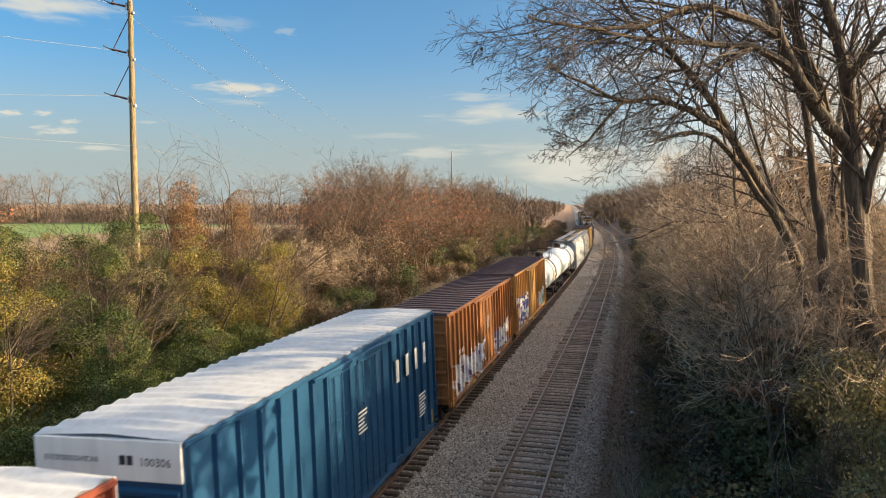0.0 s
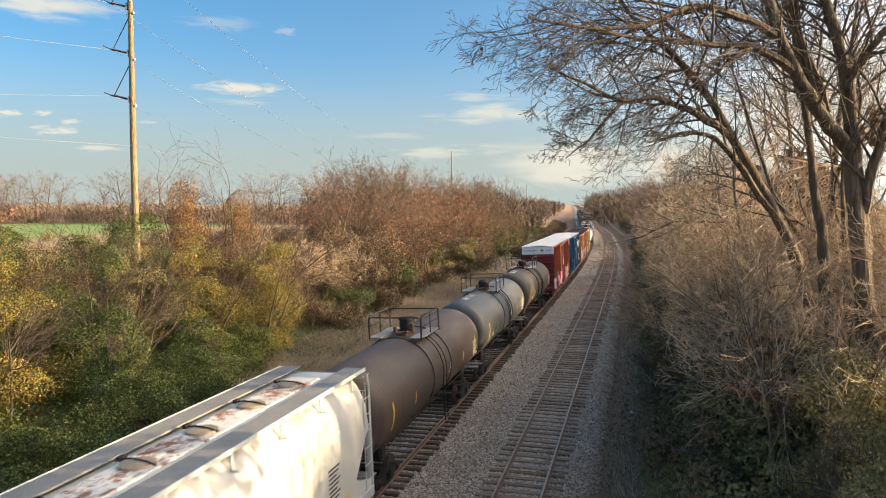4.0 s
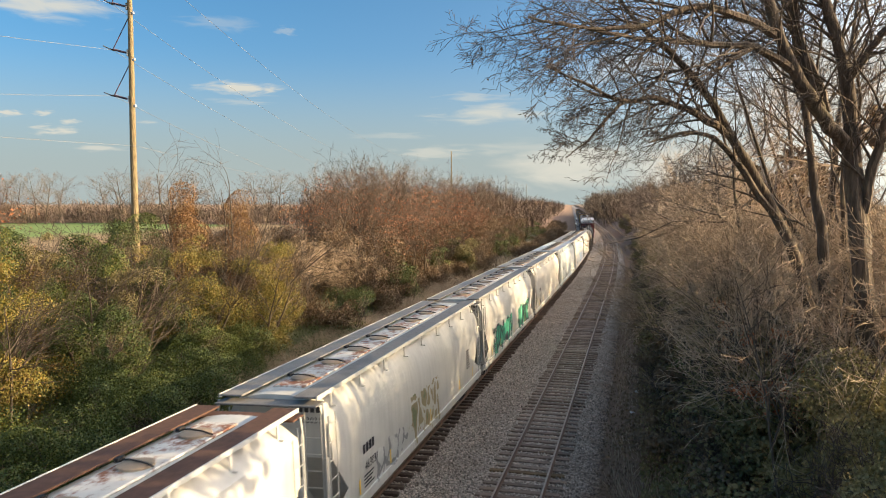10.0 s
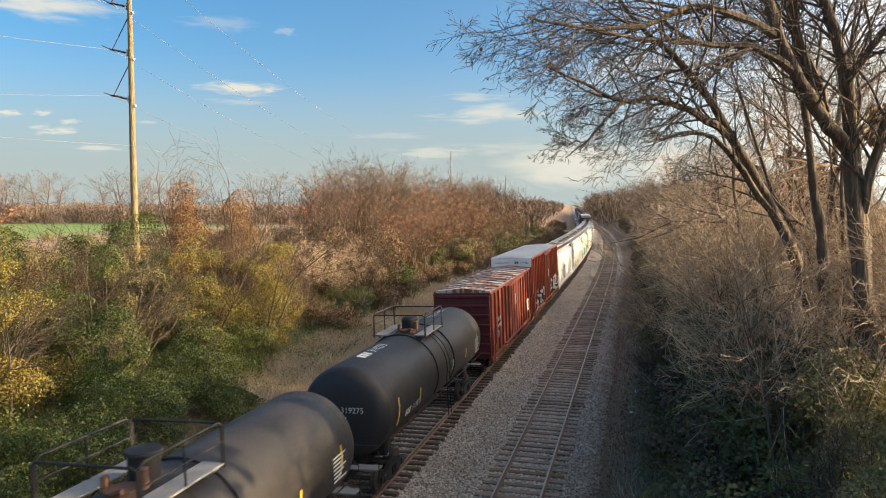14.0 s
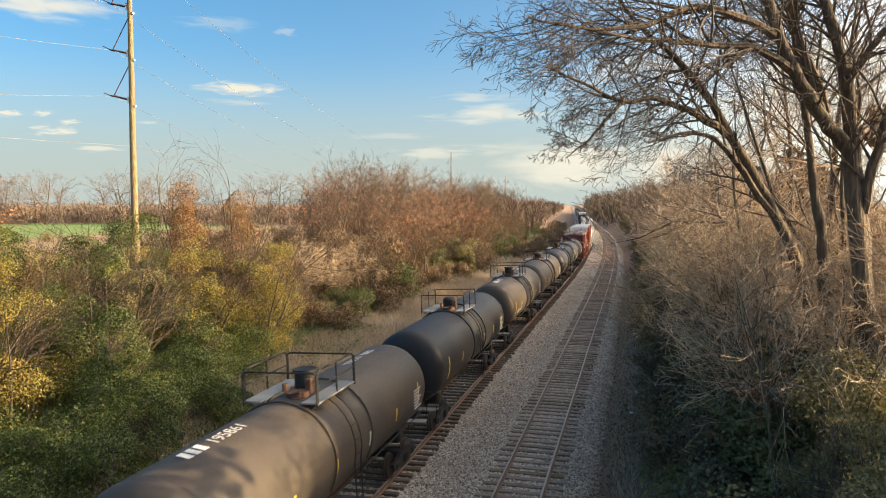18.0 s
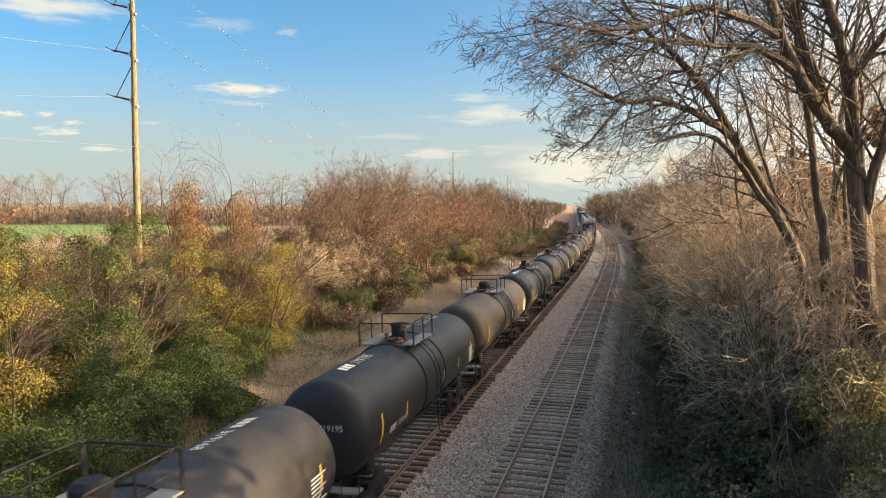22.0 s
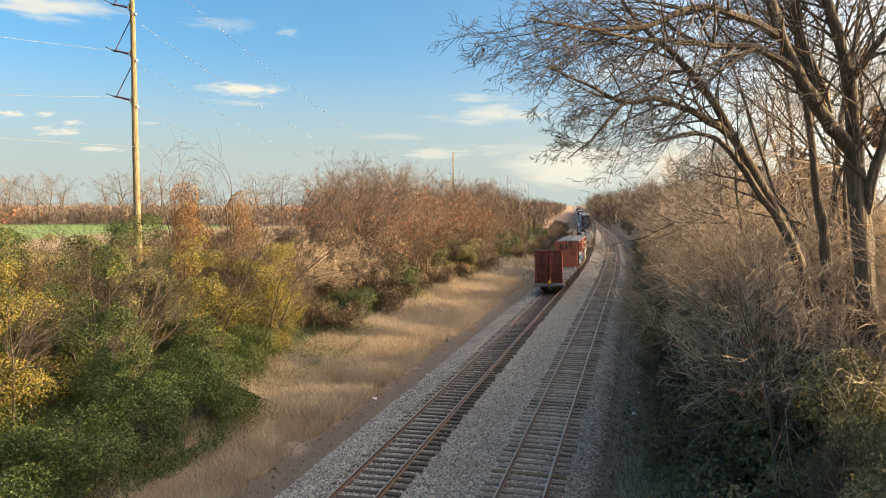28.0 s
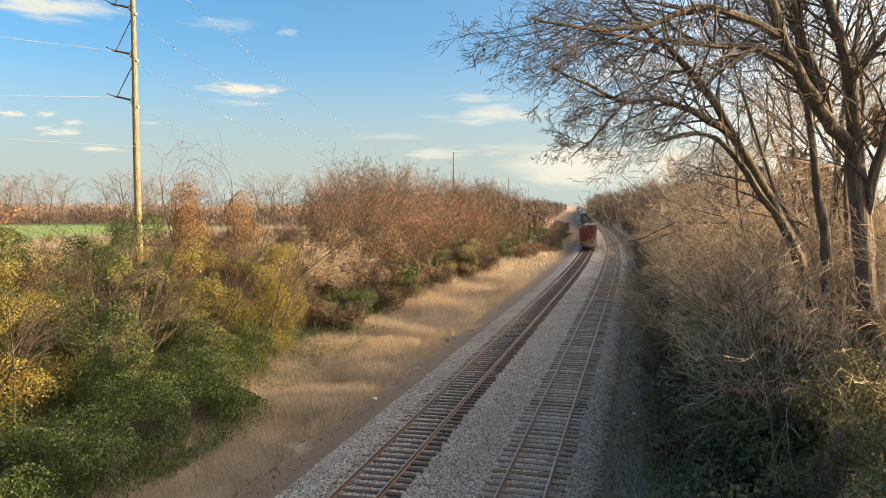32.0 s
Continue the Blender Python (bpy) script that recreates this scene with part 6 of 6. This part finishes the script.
def right_side():
    plant(bare_tree(41, 11.5, 0.17, 4, M["twig_pale"], "tall bare tree with pale twigs on the bank", SPEC, "bare_tree"), [(13.5, 33, 0, 1), (14.4, 43, 1, 1), (13.8, 54, 2.2, 1), (13.2, 66, 4, 1), (15.0, 25.2, 0.5, 1), (14.2, 48.5, 0.3, 1)])
    plant(bare_tree(42, 12.5, 0.18, 3, M["twig_red"], "tall bare reddish-brown tree on the bank", SPEC, "bare_tree"), scatter(11, 15, 12.5, 15.5, 48, 230, 1.1))
    plant(bare_tree(43, 11.5, 0.16, 3, M["twig"], "bare grey-brown tree on the bank", SPEC, "bare_tree"), scatter(12, 13, 12.5, 16, 60, 250, 1.1))
    plant(bare_tree(44, 6.4, 0.02, 3, M["twig_pale"], "pale tangled thicket of bare stems", THICKET, "thicket", 7), [(14.8, 27.5, 1.2, 1), (16.6, 26.0, 3.0, 1), (13.8, 30.0, 4.0, 1), (12.6, 33, 1, 1), (12.8, 38, 2, 1), (12.0, 47, 5, 1), (14.5, 30, 1, 1), (12.2, 60, 4, 1), (15.8, 22, 1, 1), (14.8, 41, 2, 1), (12.6, 77, 0, 1), (11.8, 88, 2, 1), (13.4, 64, 2, 1), (13.6, 71, 4, 1), (12.4, 94, 3, 1), (12.2, 107, 0, 1), (12.6, 128, 1, 1)])
    plant(leaf_shrub(45, 4.4, 3.0, 8000, 0.12, M["leaf_dark"], "dark green creeper-covered shrub on the bank", lobes_n=16, gaps=False), [(12.0, 29.0, 0, 1), (10.8, 35.5, 1, 1), (12.6, 23.5, 2, 1), (11.0, 45.0, 3, 1), (13.6, 33.0, 4, 1), (10.6, 56.0, 5, 1), (14.6, 26.0, 1, 1), (10.6, 66, 2, 1), (10.8, 80, 1, 1), (10.4, 100, 2, 1), (10.6, 122, 1, 1)])
    plant(bare_tree(55, 6.6, 0.045, 3, M["twig_pale"], "slender bare sapling with pale arching twigs", THICKET, "bare_sapling", 4), [(12.8, 18.6, 0.3, 1), (13.5, 20.2, 5.1, 1), (14.3, 21.0, 0.3, 1), (15.2, 19.6, 2.3, 1), (13.4, 23.4, 5.6, 1), (13.9, 22.4, 1.3, 1), (12.4, 26.0, 3.9, 1), (13.4, 26.8, 5.2, 1), (15.4, 22.4, 0.7, 1), (12.4, 29.6, 2.0, 1), (12.6, 33.0, 3.1, 1), (14.9, 28.8, 4.4, 1)])
    plant(bare_tree(56, 16.5, 0.2, 4, M["twig"], "tall bare tree with a fine twiggy crown behind the bank", SPEC, "bare_tree"), [(15.2, 27.2, 0, 1), (15.6, 36.5, 3.1, 1)])
    row = random.Random(14)
    plant(leaf_shrub(53, 3.4, 3.0, 4500, 0.13, M["leaf_bramble"], "brown-green brush in a row along the bank", lobes_n=14, gaps=False, twig="twig_red"), [(11.4 + row.uniform(-0.3, 0.5), 34 + 5.2 * k + row.uniform(-0.6, 0.6), row.uniform(0, 6), 1) for k in range(18)])
    plant(leaf_shrub(54, 3.4, 3.2, 4500, 0.13, M["leaf_dark"], "dark green brush in a row along the bank", lobes_n=14, gaps=False), [(11.4 + row.uniform(-0.3, 0.5), 36.6 + 5.2 * k + row.uniform(-0.6, 0.6), row.uniform(0, 6), 1) for k in range(18)])
    plant(leaf_shrub(46, 3.6, 2.4, 10450, 0.095, M["leaf_green"], "green ivy mound on the bank", lobes_n=14, gaps=False), [(13.0, 26.6, 0, 1), (12.4, 31.6, 1, 1), (11.8, 39.0, 2, 1), (14.6, 22.0, 3, 1), (11.5, 50.5, 5, 1)])
    plant(leaf_shrub(47, 3.0, 1.9, 5000, 0.11, M["leaf_bramble"], "low brown bramble beside the ballast", lobes_n=12, gaps=False, twig="twig_red"), [(10.2, 25.0, 0, 1), (10.4, 29.5, 1, 1), (9.9, 33.5, 2, 1), (10.0, 39.5, 3, 1), (9.8, 48.0, 4, 1), (9.8, 60.0, 5, 1), (11.2, 22.0, 2, 1), (9.9, 72, 1, 1), (9.6, 92, 3, 1), (9.8, 110, 3, 1), (9.8, 140, 1, 1)])
    plant(leaf_shrub(48, 2.8, 4.4, 3400, 0.10, M["leaf_rust"], "small oak with rust-red dead leaves", name="oak_sapling", lobes_n=10, category="tree"), [(12.5, 22.0, 0, 1), (13.2, 23.2, 2, 1), (14.6, 24.2, 3, 1), (12.6, 27.4, 1, 1)])
    plant(leaf_shrub(50, 4.4, 3.5, 9000, 0.12, M["leaf_dark"], "tall tangled dark green brush on the bank", lobes_n=20, gaps=False, twig="twig_pale"), [(13.2, 21.5, 0, 1), (13.0, 29.8, 1, 1), (12.6, 37.5, 2, 1), (12.8, 46.0, 3, 1), (12.4, 55.0, 4, 1), (12.4, 64.0, 5, 1), (12.2, 74.0, 0.4, 1), (12.0, 86.0, 1.4, 1), (12.2, 98, 2.4, 1), (12.0, 112, 3.4, 1), (12.2, 150, 2, 1)])
    # nearest spots, mostly out of view, are added to shade the passing cars
    plant(leaf_shrub(51, 4.6, 3.4, 22000, 0.072, M["leaf_dark"], "tall ivy-grown brush on the bank", lobes_n=20, gaps=False), [(13.6, 8.0, 0.9, 1), (13.8, 11.5, 2, 1), (13.6, 17.2, 4, 1), (15.6, 10.0, 5, 1), (14.6, 14.4, 3, 1), (14.6, 21.0, 0, 1), (12.9, 25.2, 1, 1), (13.4, 34.0, 2, 1), (12.8, 41.5, 3, 1), (12.2, 51.0, 4, 1), (12.0, 69.0, 5, 1), (12.2, 80.0, 0.5, 1), (16.6, 19.0, 2.6, 1)])
    plant(leaf_shrub(49, 4.0, 4.5, 8550, 0.136, M["leaf_dark"], "dark evergreen shrub beside the far track", name="cedar", lobes_n=14, category="tree"), [(10.2, 208, 0, 1), (-13.0, 92, 1, 1), (11.5, 236, 2, 1)])


def field_trees():
    proto = bare_tree(52, 17, 0.28, 4, M["twig"], "large bare tree at the far edge of the field", SPEC, "bare_tree")
    rnd = random.Random(21)
    for k in range(36):
        x = -345 + 7.6 * k + rnd.uniform(-4, 4)
        m = Matrix.Translation((x, 238 + 0.18 * x + rnd.uniform(0, 40), 2.2)) @ Matrix.Rotation(rnd.uniform(0, 6.28), 4, "Z")
        if k == 0:
            proto.matrix_basis = m
        else:
            copy_thing(proto, m)


def far_woods():
    """Distant belts of bare trees: thin upright sprays of twigs, too far to be told apart."""
    rng = np.random.default_rng(8)

    def belt(count, spot, lo, hi, name, label, mat, per=70, wide=4.5, stroke=0.05):
        allq = []
        for _ in range(count):
            x, y, z = spot()
            hgt = rng.uniform(lo, hi)
            n = per
            d = rng.normal(size=(n, 3))
            d[:, 2] = np.abs(d[:, 2]) * 1.1 - 0.1
            d /= np.linalg.norm(d, axis=1, keepdims=True)
            a = np.arctan2(d[:, 1], d[:, 0])
            core = np.array([x, y, z + hgt * 0.45])
            half = np.array([wide * 0.5, wide * 0.5, hgt * 0.5])
            r0 = rng.uniform(0.05, 1.0, (n, 1)) ** 0.55
            base = core + d * half * r0
            tip = base + (d * 0.7 + 0.75 * rng.normal(size=(n, 3))) * rng.uniform(0.5, 1.2, (n, 1))
            base[: n // 4, 2] -= hgt * 0.4
            tip[: n // 4, 2] -= hgt * 0.3
            base[:3], tip[:3] = (x, y, z - 1), np.stack([x + rng.normal(size=3) * 0.6, y + rng.normal(size=3), np.full(3, z + hgt * 0.6)], axis=1)
            w = np.full((n, 1), stroke)
            w[:3] = 0.06
            s = np.stack([np.cos(a + 1.57), np.sin(a + 1.57), np.zeros(n)], axis=1) * w
            allq.append(np.stack([base - s, base + s, tip + s * 0.3, tip - s * 0.3], axis=1))
        tagged(new(name, quads_mesh(name, np.concatenate(allq), mat)), label, "woods", kind="stuff")

    def left():
        y = 150 + 900 * rng.random() ** 1.8
        u = -15 - rng.random() * (30 + 0.12 * y)
        return at(u, y, ground_z(u, y))

    def right():
        y = 160 + 900 * rng.random() ** 1.8
        u = 13 + rng.random() * (30 + 0.05 * y)
        return at(u, y, ground_z(u, y))

    def right_far():
        y = 300 + 500 * rng.random()
        u = 8 + rng.random() * 40
        return at(u, y, 0)

    def right_back():
        y = 20 + 230 * rng.random()
        u = 60 + rng.random() * 50
        return at(u, y, 2.6)

    def sun_side():
        y = 2 + 190 * rng.random() ** 1.3
        u = 17.5 + rng.random() * 3.5
        return at(u, y, 2.4)

    def field_edge():
        x = -320 + 265 * rng.random()
        return (x - 30, 235 + 0.18 * x + rng.uniform(0, 50), 2.3)
    belt(700, left, 8.5, 11.5, "far_woods", "far belt of bare reddish-brown woodland beside the railway", M["twig_red"], 200, 7, 0.10)
    belt(520, right, 10, 14, "far_woods", "far belt of bare woodland on the other side of the railway", M["twig"], 180, 7, 0.09)
    # belt added behind the visible growth to block low sun from the line
    belt(80, sun_side, 3.4, 5.4, "bank_thicket", "brown twig belt added along the top of the bank to shade the line", M["twig_red"], 210, 4.2, 0.06)
    # leaf blobs added on the sun side, mostly unseen, to dapple the sunlight
    blobs = []
    for k in range(190):
        y = 2 + 150 * rng.random() ** 1.2
        z = rng.uniform(3.0, 7.6) if k % 5 < 3 else rng.uniform(7.6, 12.6)
        r = rng.uniform(0.6, 1.5)
        n = int(90 * r * r) + 40
        d = rng.normal(size=(n, 3))
        d /= np.linalg.norm(d, axis=1, keepdims=True)
        blobs.append(np.array(at(rng.uniform(17.5, 20.5), y, z)) + d * r * rng.uniform(0.35, 1.1, (n, 1)) * np.array([1, 1.1, 0.9]))
    P = np.concatenate(blobs)
    tagged(new("dapple_clumps", quads_mesh("dapple_clumps", leaf_quads(P, 0.42, rng), M["leaf_brown"])), "brown leaf clumps added along the top of the bank to dapple the sunlight", "thicket", kind="stuff")
    belt(36, right_back, 6, 11, "back_woods", "belt of bare woodland behind the bank", M["twig"], 130, 7, 0.08)
    belt(340, right_far, 13, 19, "far_woods", "tall dark far woodland where the railway bends", M["bark"], 240, 10, 0.14)
    belt(150, field_edge, 7, 12, "far_treeline", "distant line of bare trees beyond the green field", M["twig"], 120, 8)
    belt(560, field_edge, 3, 9, "far_undergrowth", "brushy undergrowth below the distant trees", M["twig"], 90, 9, 0.18)


def grasses():
    rng = np.random.default_rng(2)

    def blades(n, u0, u1, y0, y1, power, lo, hi, width, mat, name, label):
        y = y0 + (y1 - y0) * rng.random(n) ** power
        u = rng.uniform(u0, u1, n)
        keep = np.array([noise.noise((a * 0.35, b * 0.35, 3)) > -0.42 for a, b in zip(u, y)])
        y, u = y[keep], u[keep]
        n = len(y)
        P = np.array([at(a, b, ground_z(a, b) - 0.03) for a, b in zip(u, y)])
        hgt = rng.uniform(lo, hi, (n, 1)) * (0.7 + 0.6 * np.array([[noise.noise((a * 0.2, b * 0.2, 9))] for a, b in zip(u, y)]))
        a = rng.uniform(0, 6.28, n)
        side = np.stack([np.cos(a), np.sin(a), np.zeros(n)], axis=1) * width * rng.uniform(0.6, 1.4, (n, 1))
        bend = np.concatenate([rng.normal(size=(n, 2)) * 0.45, np.ones((n, 1))], axis=1) * hgt
        Q = np.stack([P - side, P + side, P + bend + side * 0.35, P + bend - side * 0.35], axis=1)
        tagged(new(name, quads_mesh(name, Q, mat)), label, "grass", kind="stuff")
    blades(200000, -12.8, -4.7, 14, 95, 1.5, 0.25, 1.05, 0.011, M["straw"], "dry_grass", "tall dry straw-coloured grass beside the ballast")
    blades(9000, -12.5, -5.0, 95, 260, 1.0, 0.5, 1.2, 0.04, M["straw"], "dry_grass", "dry straw-coloured grass further along the railway")
    blades(9000, -34, -16, 14, 60, 1.0, 0.5, 1.3, 0.02, M["leaf_copper"], "dry_grass", "rank rusty brown grass between the shrubs and the field")
    blades(7000, 7.9, 12.0, 18, 90, 1.3, 0.15, 0.6, 0.014, M["straw"], "dry_weeds", "sparse dry weeds beside the siding")
    blades(900, 3.3, 7.2, 22, 60, 1.3, 0.1, 0.3, 0.012, M["straw"], "dry_weeds", "small dry weeds growing between the siding ties")
    # ivy leaves over the banks and fallen leaves beside the siding
    def carpet(n, u0, u1, y0, y1, power, size, lift, mat, name, label, cat):
        y = y0 + (y1 - y0) * rng.random(n) ** power
        u = rng.uniform(u0, u1, n)
        P = np.array([at(a, b, ground_z(a, b)) for a, b in zip(u, y)])
        P[:, 2] += lift * rng.random(n) ** 1.5 * (1 + np.array([noise.noise((a * 0.5, b * 0.5, 2)) for a, b in zip(u, y)]))
        out = np.tile(np.array([0.25, -0.2, 1.3]), (n, 1))
        tagged(new(name, quads_mesh(name, leaf_quads(P, size, rng, out), mat)), label, cat, kind="stuff")
    carpet(76000, -22, -9.2, 8, 52, 1.2, 0.095, 0.7, M["leaf_green"], "ivy_carpet", "green ivy creeping over the bank", "ivy")
    carpet(22000, -9.4, -7.7, 8, 27, 1.0, 0.09, 0.5, M["leaf_green"], "ivy_carpet", "green ivy spreading into the dry grass", "ivy")
    carpet(70000, 9.0, 17, 12, 70, 1.4, 0.13, 1.3, M["leaf_dark"], "ivy_carpet", "dark green ivy creeping over the bank", "ivy")
    carpet(22000, 7.0, 11.4, 17, 110, 1.6, 0.10, 0.10, M["leaf_bramble"], "fallen_leaves", "fallen brown leaves beside the siding", "leaves")
    carpet(5000, -12, -3.2, 15, 60, 1.3, 0.09, 0.04, M["leaf_brown"], "fallen_leaves", "fallen brown leaves in the ditch", "leaves")


left_side()
right_side()
field_trees()
far_woods()
grasses()


# ---- power line ----
def pole_place(k):
    return ((-29.4, 37.8, 1.9), (-52.7, 208.5, 2.2), (-68.8, 395.0, 2.3), (-86, 590, 2.3), (-103, 785, 2.3))[k]


ARMS = ((22.6, -1), (21.2, -1), (18.4, -1), (15.6, -1))


def utility_pole(k):
    x, y, z = pole_place(k)
    pole = tagged(new("utility_pole"), "tall tan wooden power pole with purple-grey insulator arms", "utility pole", group="poles of the power line")
    pole.location = (x, y, z)
    sh = Sheet().tube([(0.02 * math.sin(i), 0, -1.5 + 2.4 * i) for i in range(11)], [0.25 - 0.0125 * i for i in range(11)], 14)
    part("shaft", sh, M["pole"], pole, smooth=True)
    for zz in (21.1, 18.35, 15.6):
        az = zz - z
        arm = Sheet().tube([(-0.15, 0, az)] + [(-0.35 - 0.04 * i, 0, az + 0.04 + 0.011 * i) for i in range(23)], [0.05] + [0.035 if i % 2 == 0 else 0.075 for i in range(23)], 8)
        a = part("insulator_arm", arm, M["insulator"], pole, smooth=True)
        part("brace", Sheet().tube([(-1.25, 0, az + 0.3), (-0.14, 0, az + 2.05)], 0.03, 6), M["insulator"], a)
        part("clamp", Sheet().box(-1.3, 0, az + 0.26, 0.08, 0.4, 0.1, 0.02).tube([(-1.3, -0.2, az + 0.26), (-1.3, -0.8, az + 0.34)], 0.03, 6), M["steel_dark"], a)
        bk = Sheet().box(-0.17, 0, az, 0.08, 0.3, 0.4, 0.02)
        bk.box(0.2, 0, az - 0.4, 0.16, 0.16, 0.16, 0.03)
        part("bracket", bk, M["galv"], pole)
    return pole


def wires():
    def span(a, b, sag, name, r):
        pts = []
        for i in range(25):
            t = i / 24
            p = Vector(a).lerp(Vector(b), t)
            p.z -= sag * 4 * t * (1 - t)
            pts.append(p)
        tagged(part(name, Sheet().tube(pts, r, 4), M["wire"]), "thin grey overhead power wire between poles", "wire", group="wires of the power line")
    tops = [(-1.3, 21.36), (-1.3, 18.61), (-1.3, 15.86), (0.25, 12.8), (0.25, 24.2)]
    for j, (dx, z) in enumerate(tops):
        for k in range(3):
            a, b = pole_place(k), pole_place(k + 1)
            span((a[0] + dx, a[1], z), (b[0] + dx, b[1], z), 6.3 if j != 3 else 2.5, "power_wire", 0.012)
        a = pole_place(0)
        span((a[0] + dx, a[1], z), (a[0] + dx + 23.3, a[1] - 170.7, z), 6.3 if j != 3 else 2.0, "power_wire", 0.012)


for k in range(4):
    utility_pole(k)
wires()


def trackside_signal():
    s = tagged(new("signal_mast"), "slim dark trackside signal mast with lit lamps", "signal")
    s.location = at(-3.6, 236, -0.7)
    part("mast", Sheet().tube([(0, 0, 0), (0, 0, 5.2)], 0.09, 8), M["galv"], s)
    for z in (3.3, 4.8):
        hd = part("head", Sheet().box(0, 0, z, 0.4, 0.2, 0.8, 0.05), M["steel_dark"], s)
        part("lamp", Sheet().tube([(0, -0.12, z + 0.2), (0, -0.16, z + 0.2)], 0.07, 10), M["signal_glow"], hd, "glowing white lamp")
    part("base", Sheet().box(0, 0, 0.25, 0.6, 0.6, 0.5, 0.05), M["galv"], s)


trackside_signal()


def litter():
    ring = [(0.34 * math.cos(a), 0.34 * math.sin(a), 0.1) for a in [i * math.pi / 9 for i in range(19)]]
    t = tagged(part("tyre", Sheet().tube(ring, 0.11, 8, cap=False), M["steel_dark"], smooth=True), "old black tyre lying at the edge of the dry grass", "tyre")
    t.location = at(-5.1, 51.3, -0.78)
    rnd = random.Random(6)
    for u, y in ((8.9, 36.5), (8.7, 33.2), (9.0, 55.5), (-4.4, 35.0)):
        sh = Sheet()
        for _ in range(3):
            sh.box(rnd.gauss(0, 0.08), rnd.gauss(0, 0.08), 0.05, rnd.uniform(0.12, 0.25), rnd.uniform(0.1, 0.2), 0.05, 0.015, rnd.uniform(0, 90))
        tagged(part("litter", sh, M["white"]), "crumpled pale scrap of litter on the ground", "litter").location = at(u, y, ground_z(u, y))


litter()


# ---- ties, last: each lies in the ballast under its rails ----
def ties():
    rnd = random.Random(9)
    for track, off, mats in ((TRACK_L, 0.0, ("tie_dark", "tie_dark", "tie_dark")), (TRACK_R, GAP, ("tie_grey", "tie_brown", "tie_brown"))):
        shapes = [mesh_of("tie", Sheet().box(0, 0, 0, 2.62 + 0.05 * k, 0.23, 0.16, 0.018), M[mats[k]]) for k in range(3)]
        tan = mesh_of("tie", Sheet().box(0, 0, 0, 2.66, 0.24, 0.16, 0.018), M["tie_tan"])
        rest = Sheet()
        y = -40.0
        k = 0
        made = 0
        while y < 420:
            y += 0.56 + rnd.gauss(0, 0.025)
            u = off + rnd.gauss(0, 0.05)
            x, yy, z = at(u, y, -0.255 + rnd.gauss(0, 0.006))
            if y > 17 and made < 290:
                me = tan if (track is TRACK_R and rnd.random() < 0.05) else shapes[rnd.randrange(3)]
                ob = part("tie", me, None, track)
                ob.location, ob.rotation_euler = (x, yy, z), (0, -CANT if track is TRACK_L else 0, lean(y) + rnd.gauss(0, 0.012))
                made += 1
            else:
                rest.box(x, yy, z, 2.62, 0.23, 0.16, 0.0, math.degrees(lean(y)))
        part("tie_row", rest, M[mats[0]], track, kind="stuff")


ties()
motions()
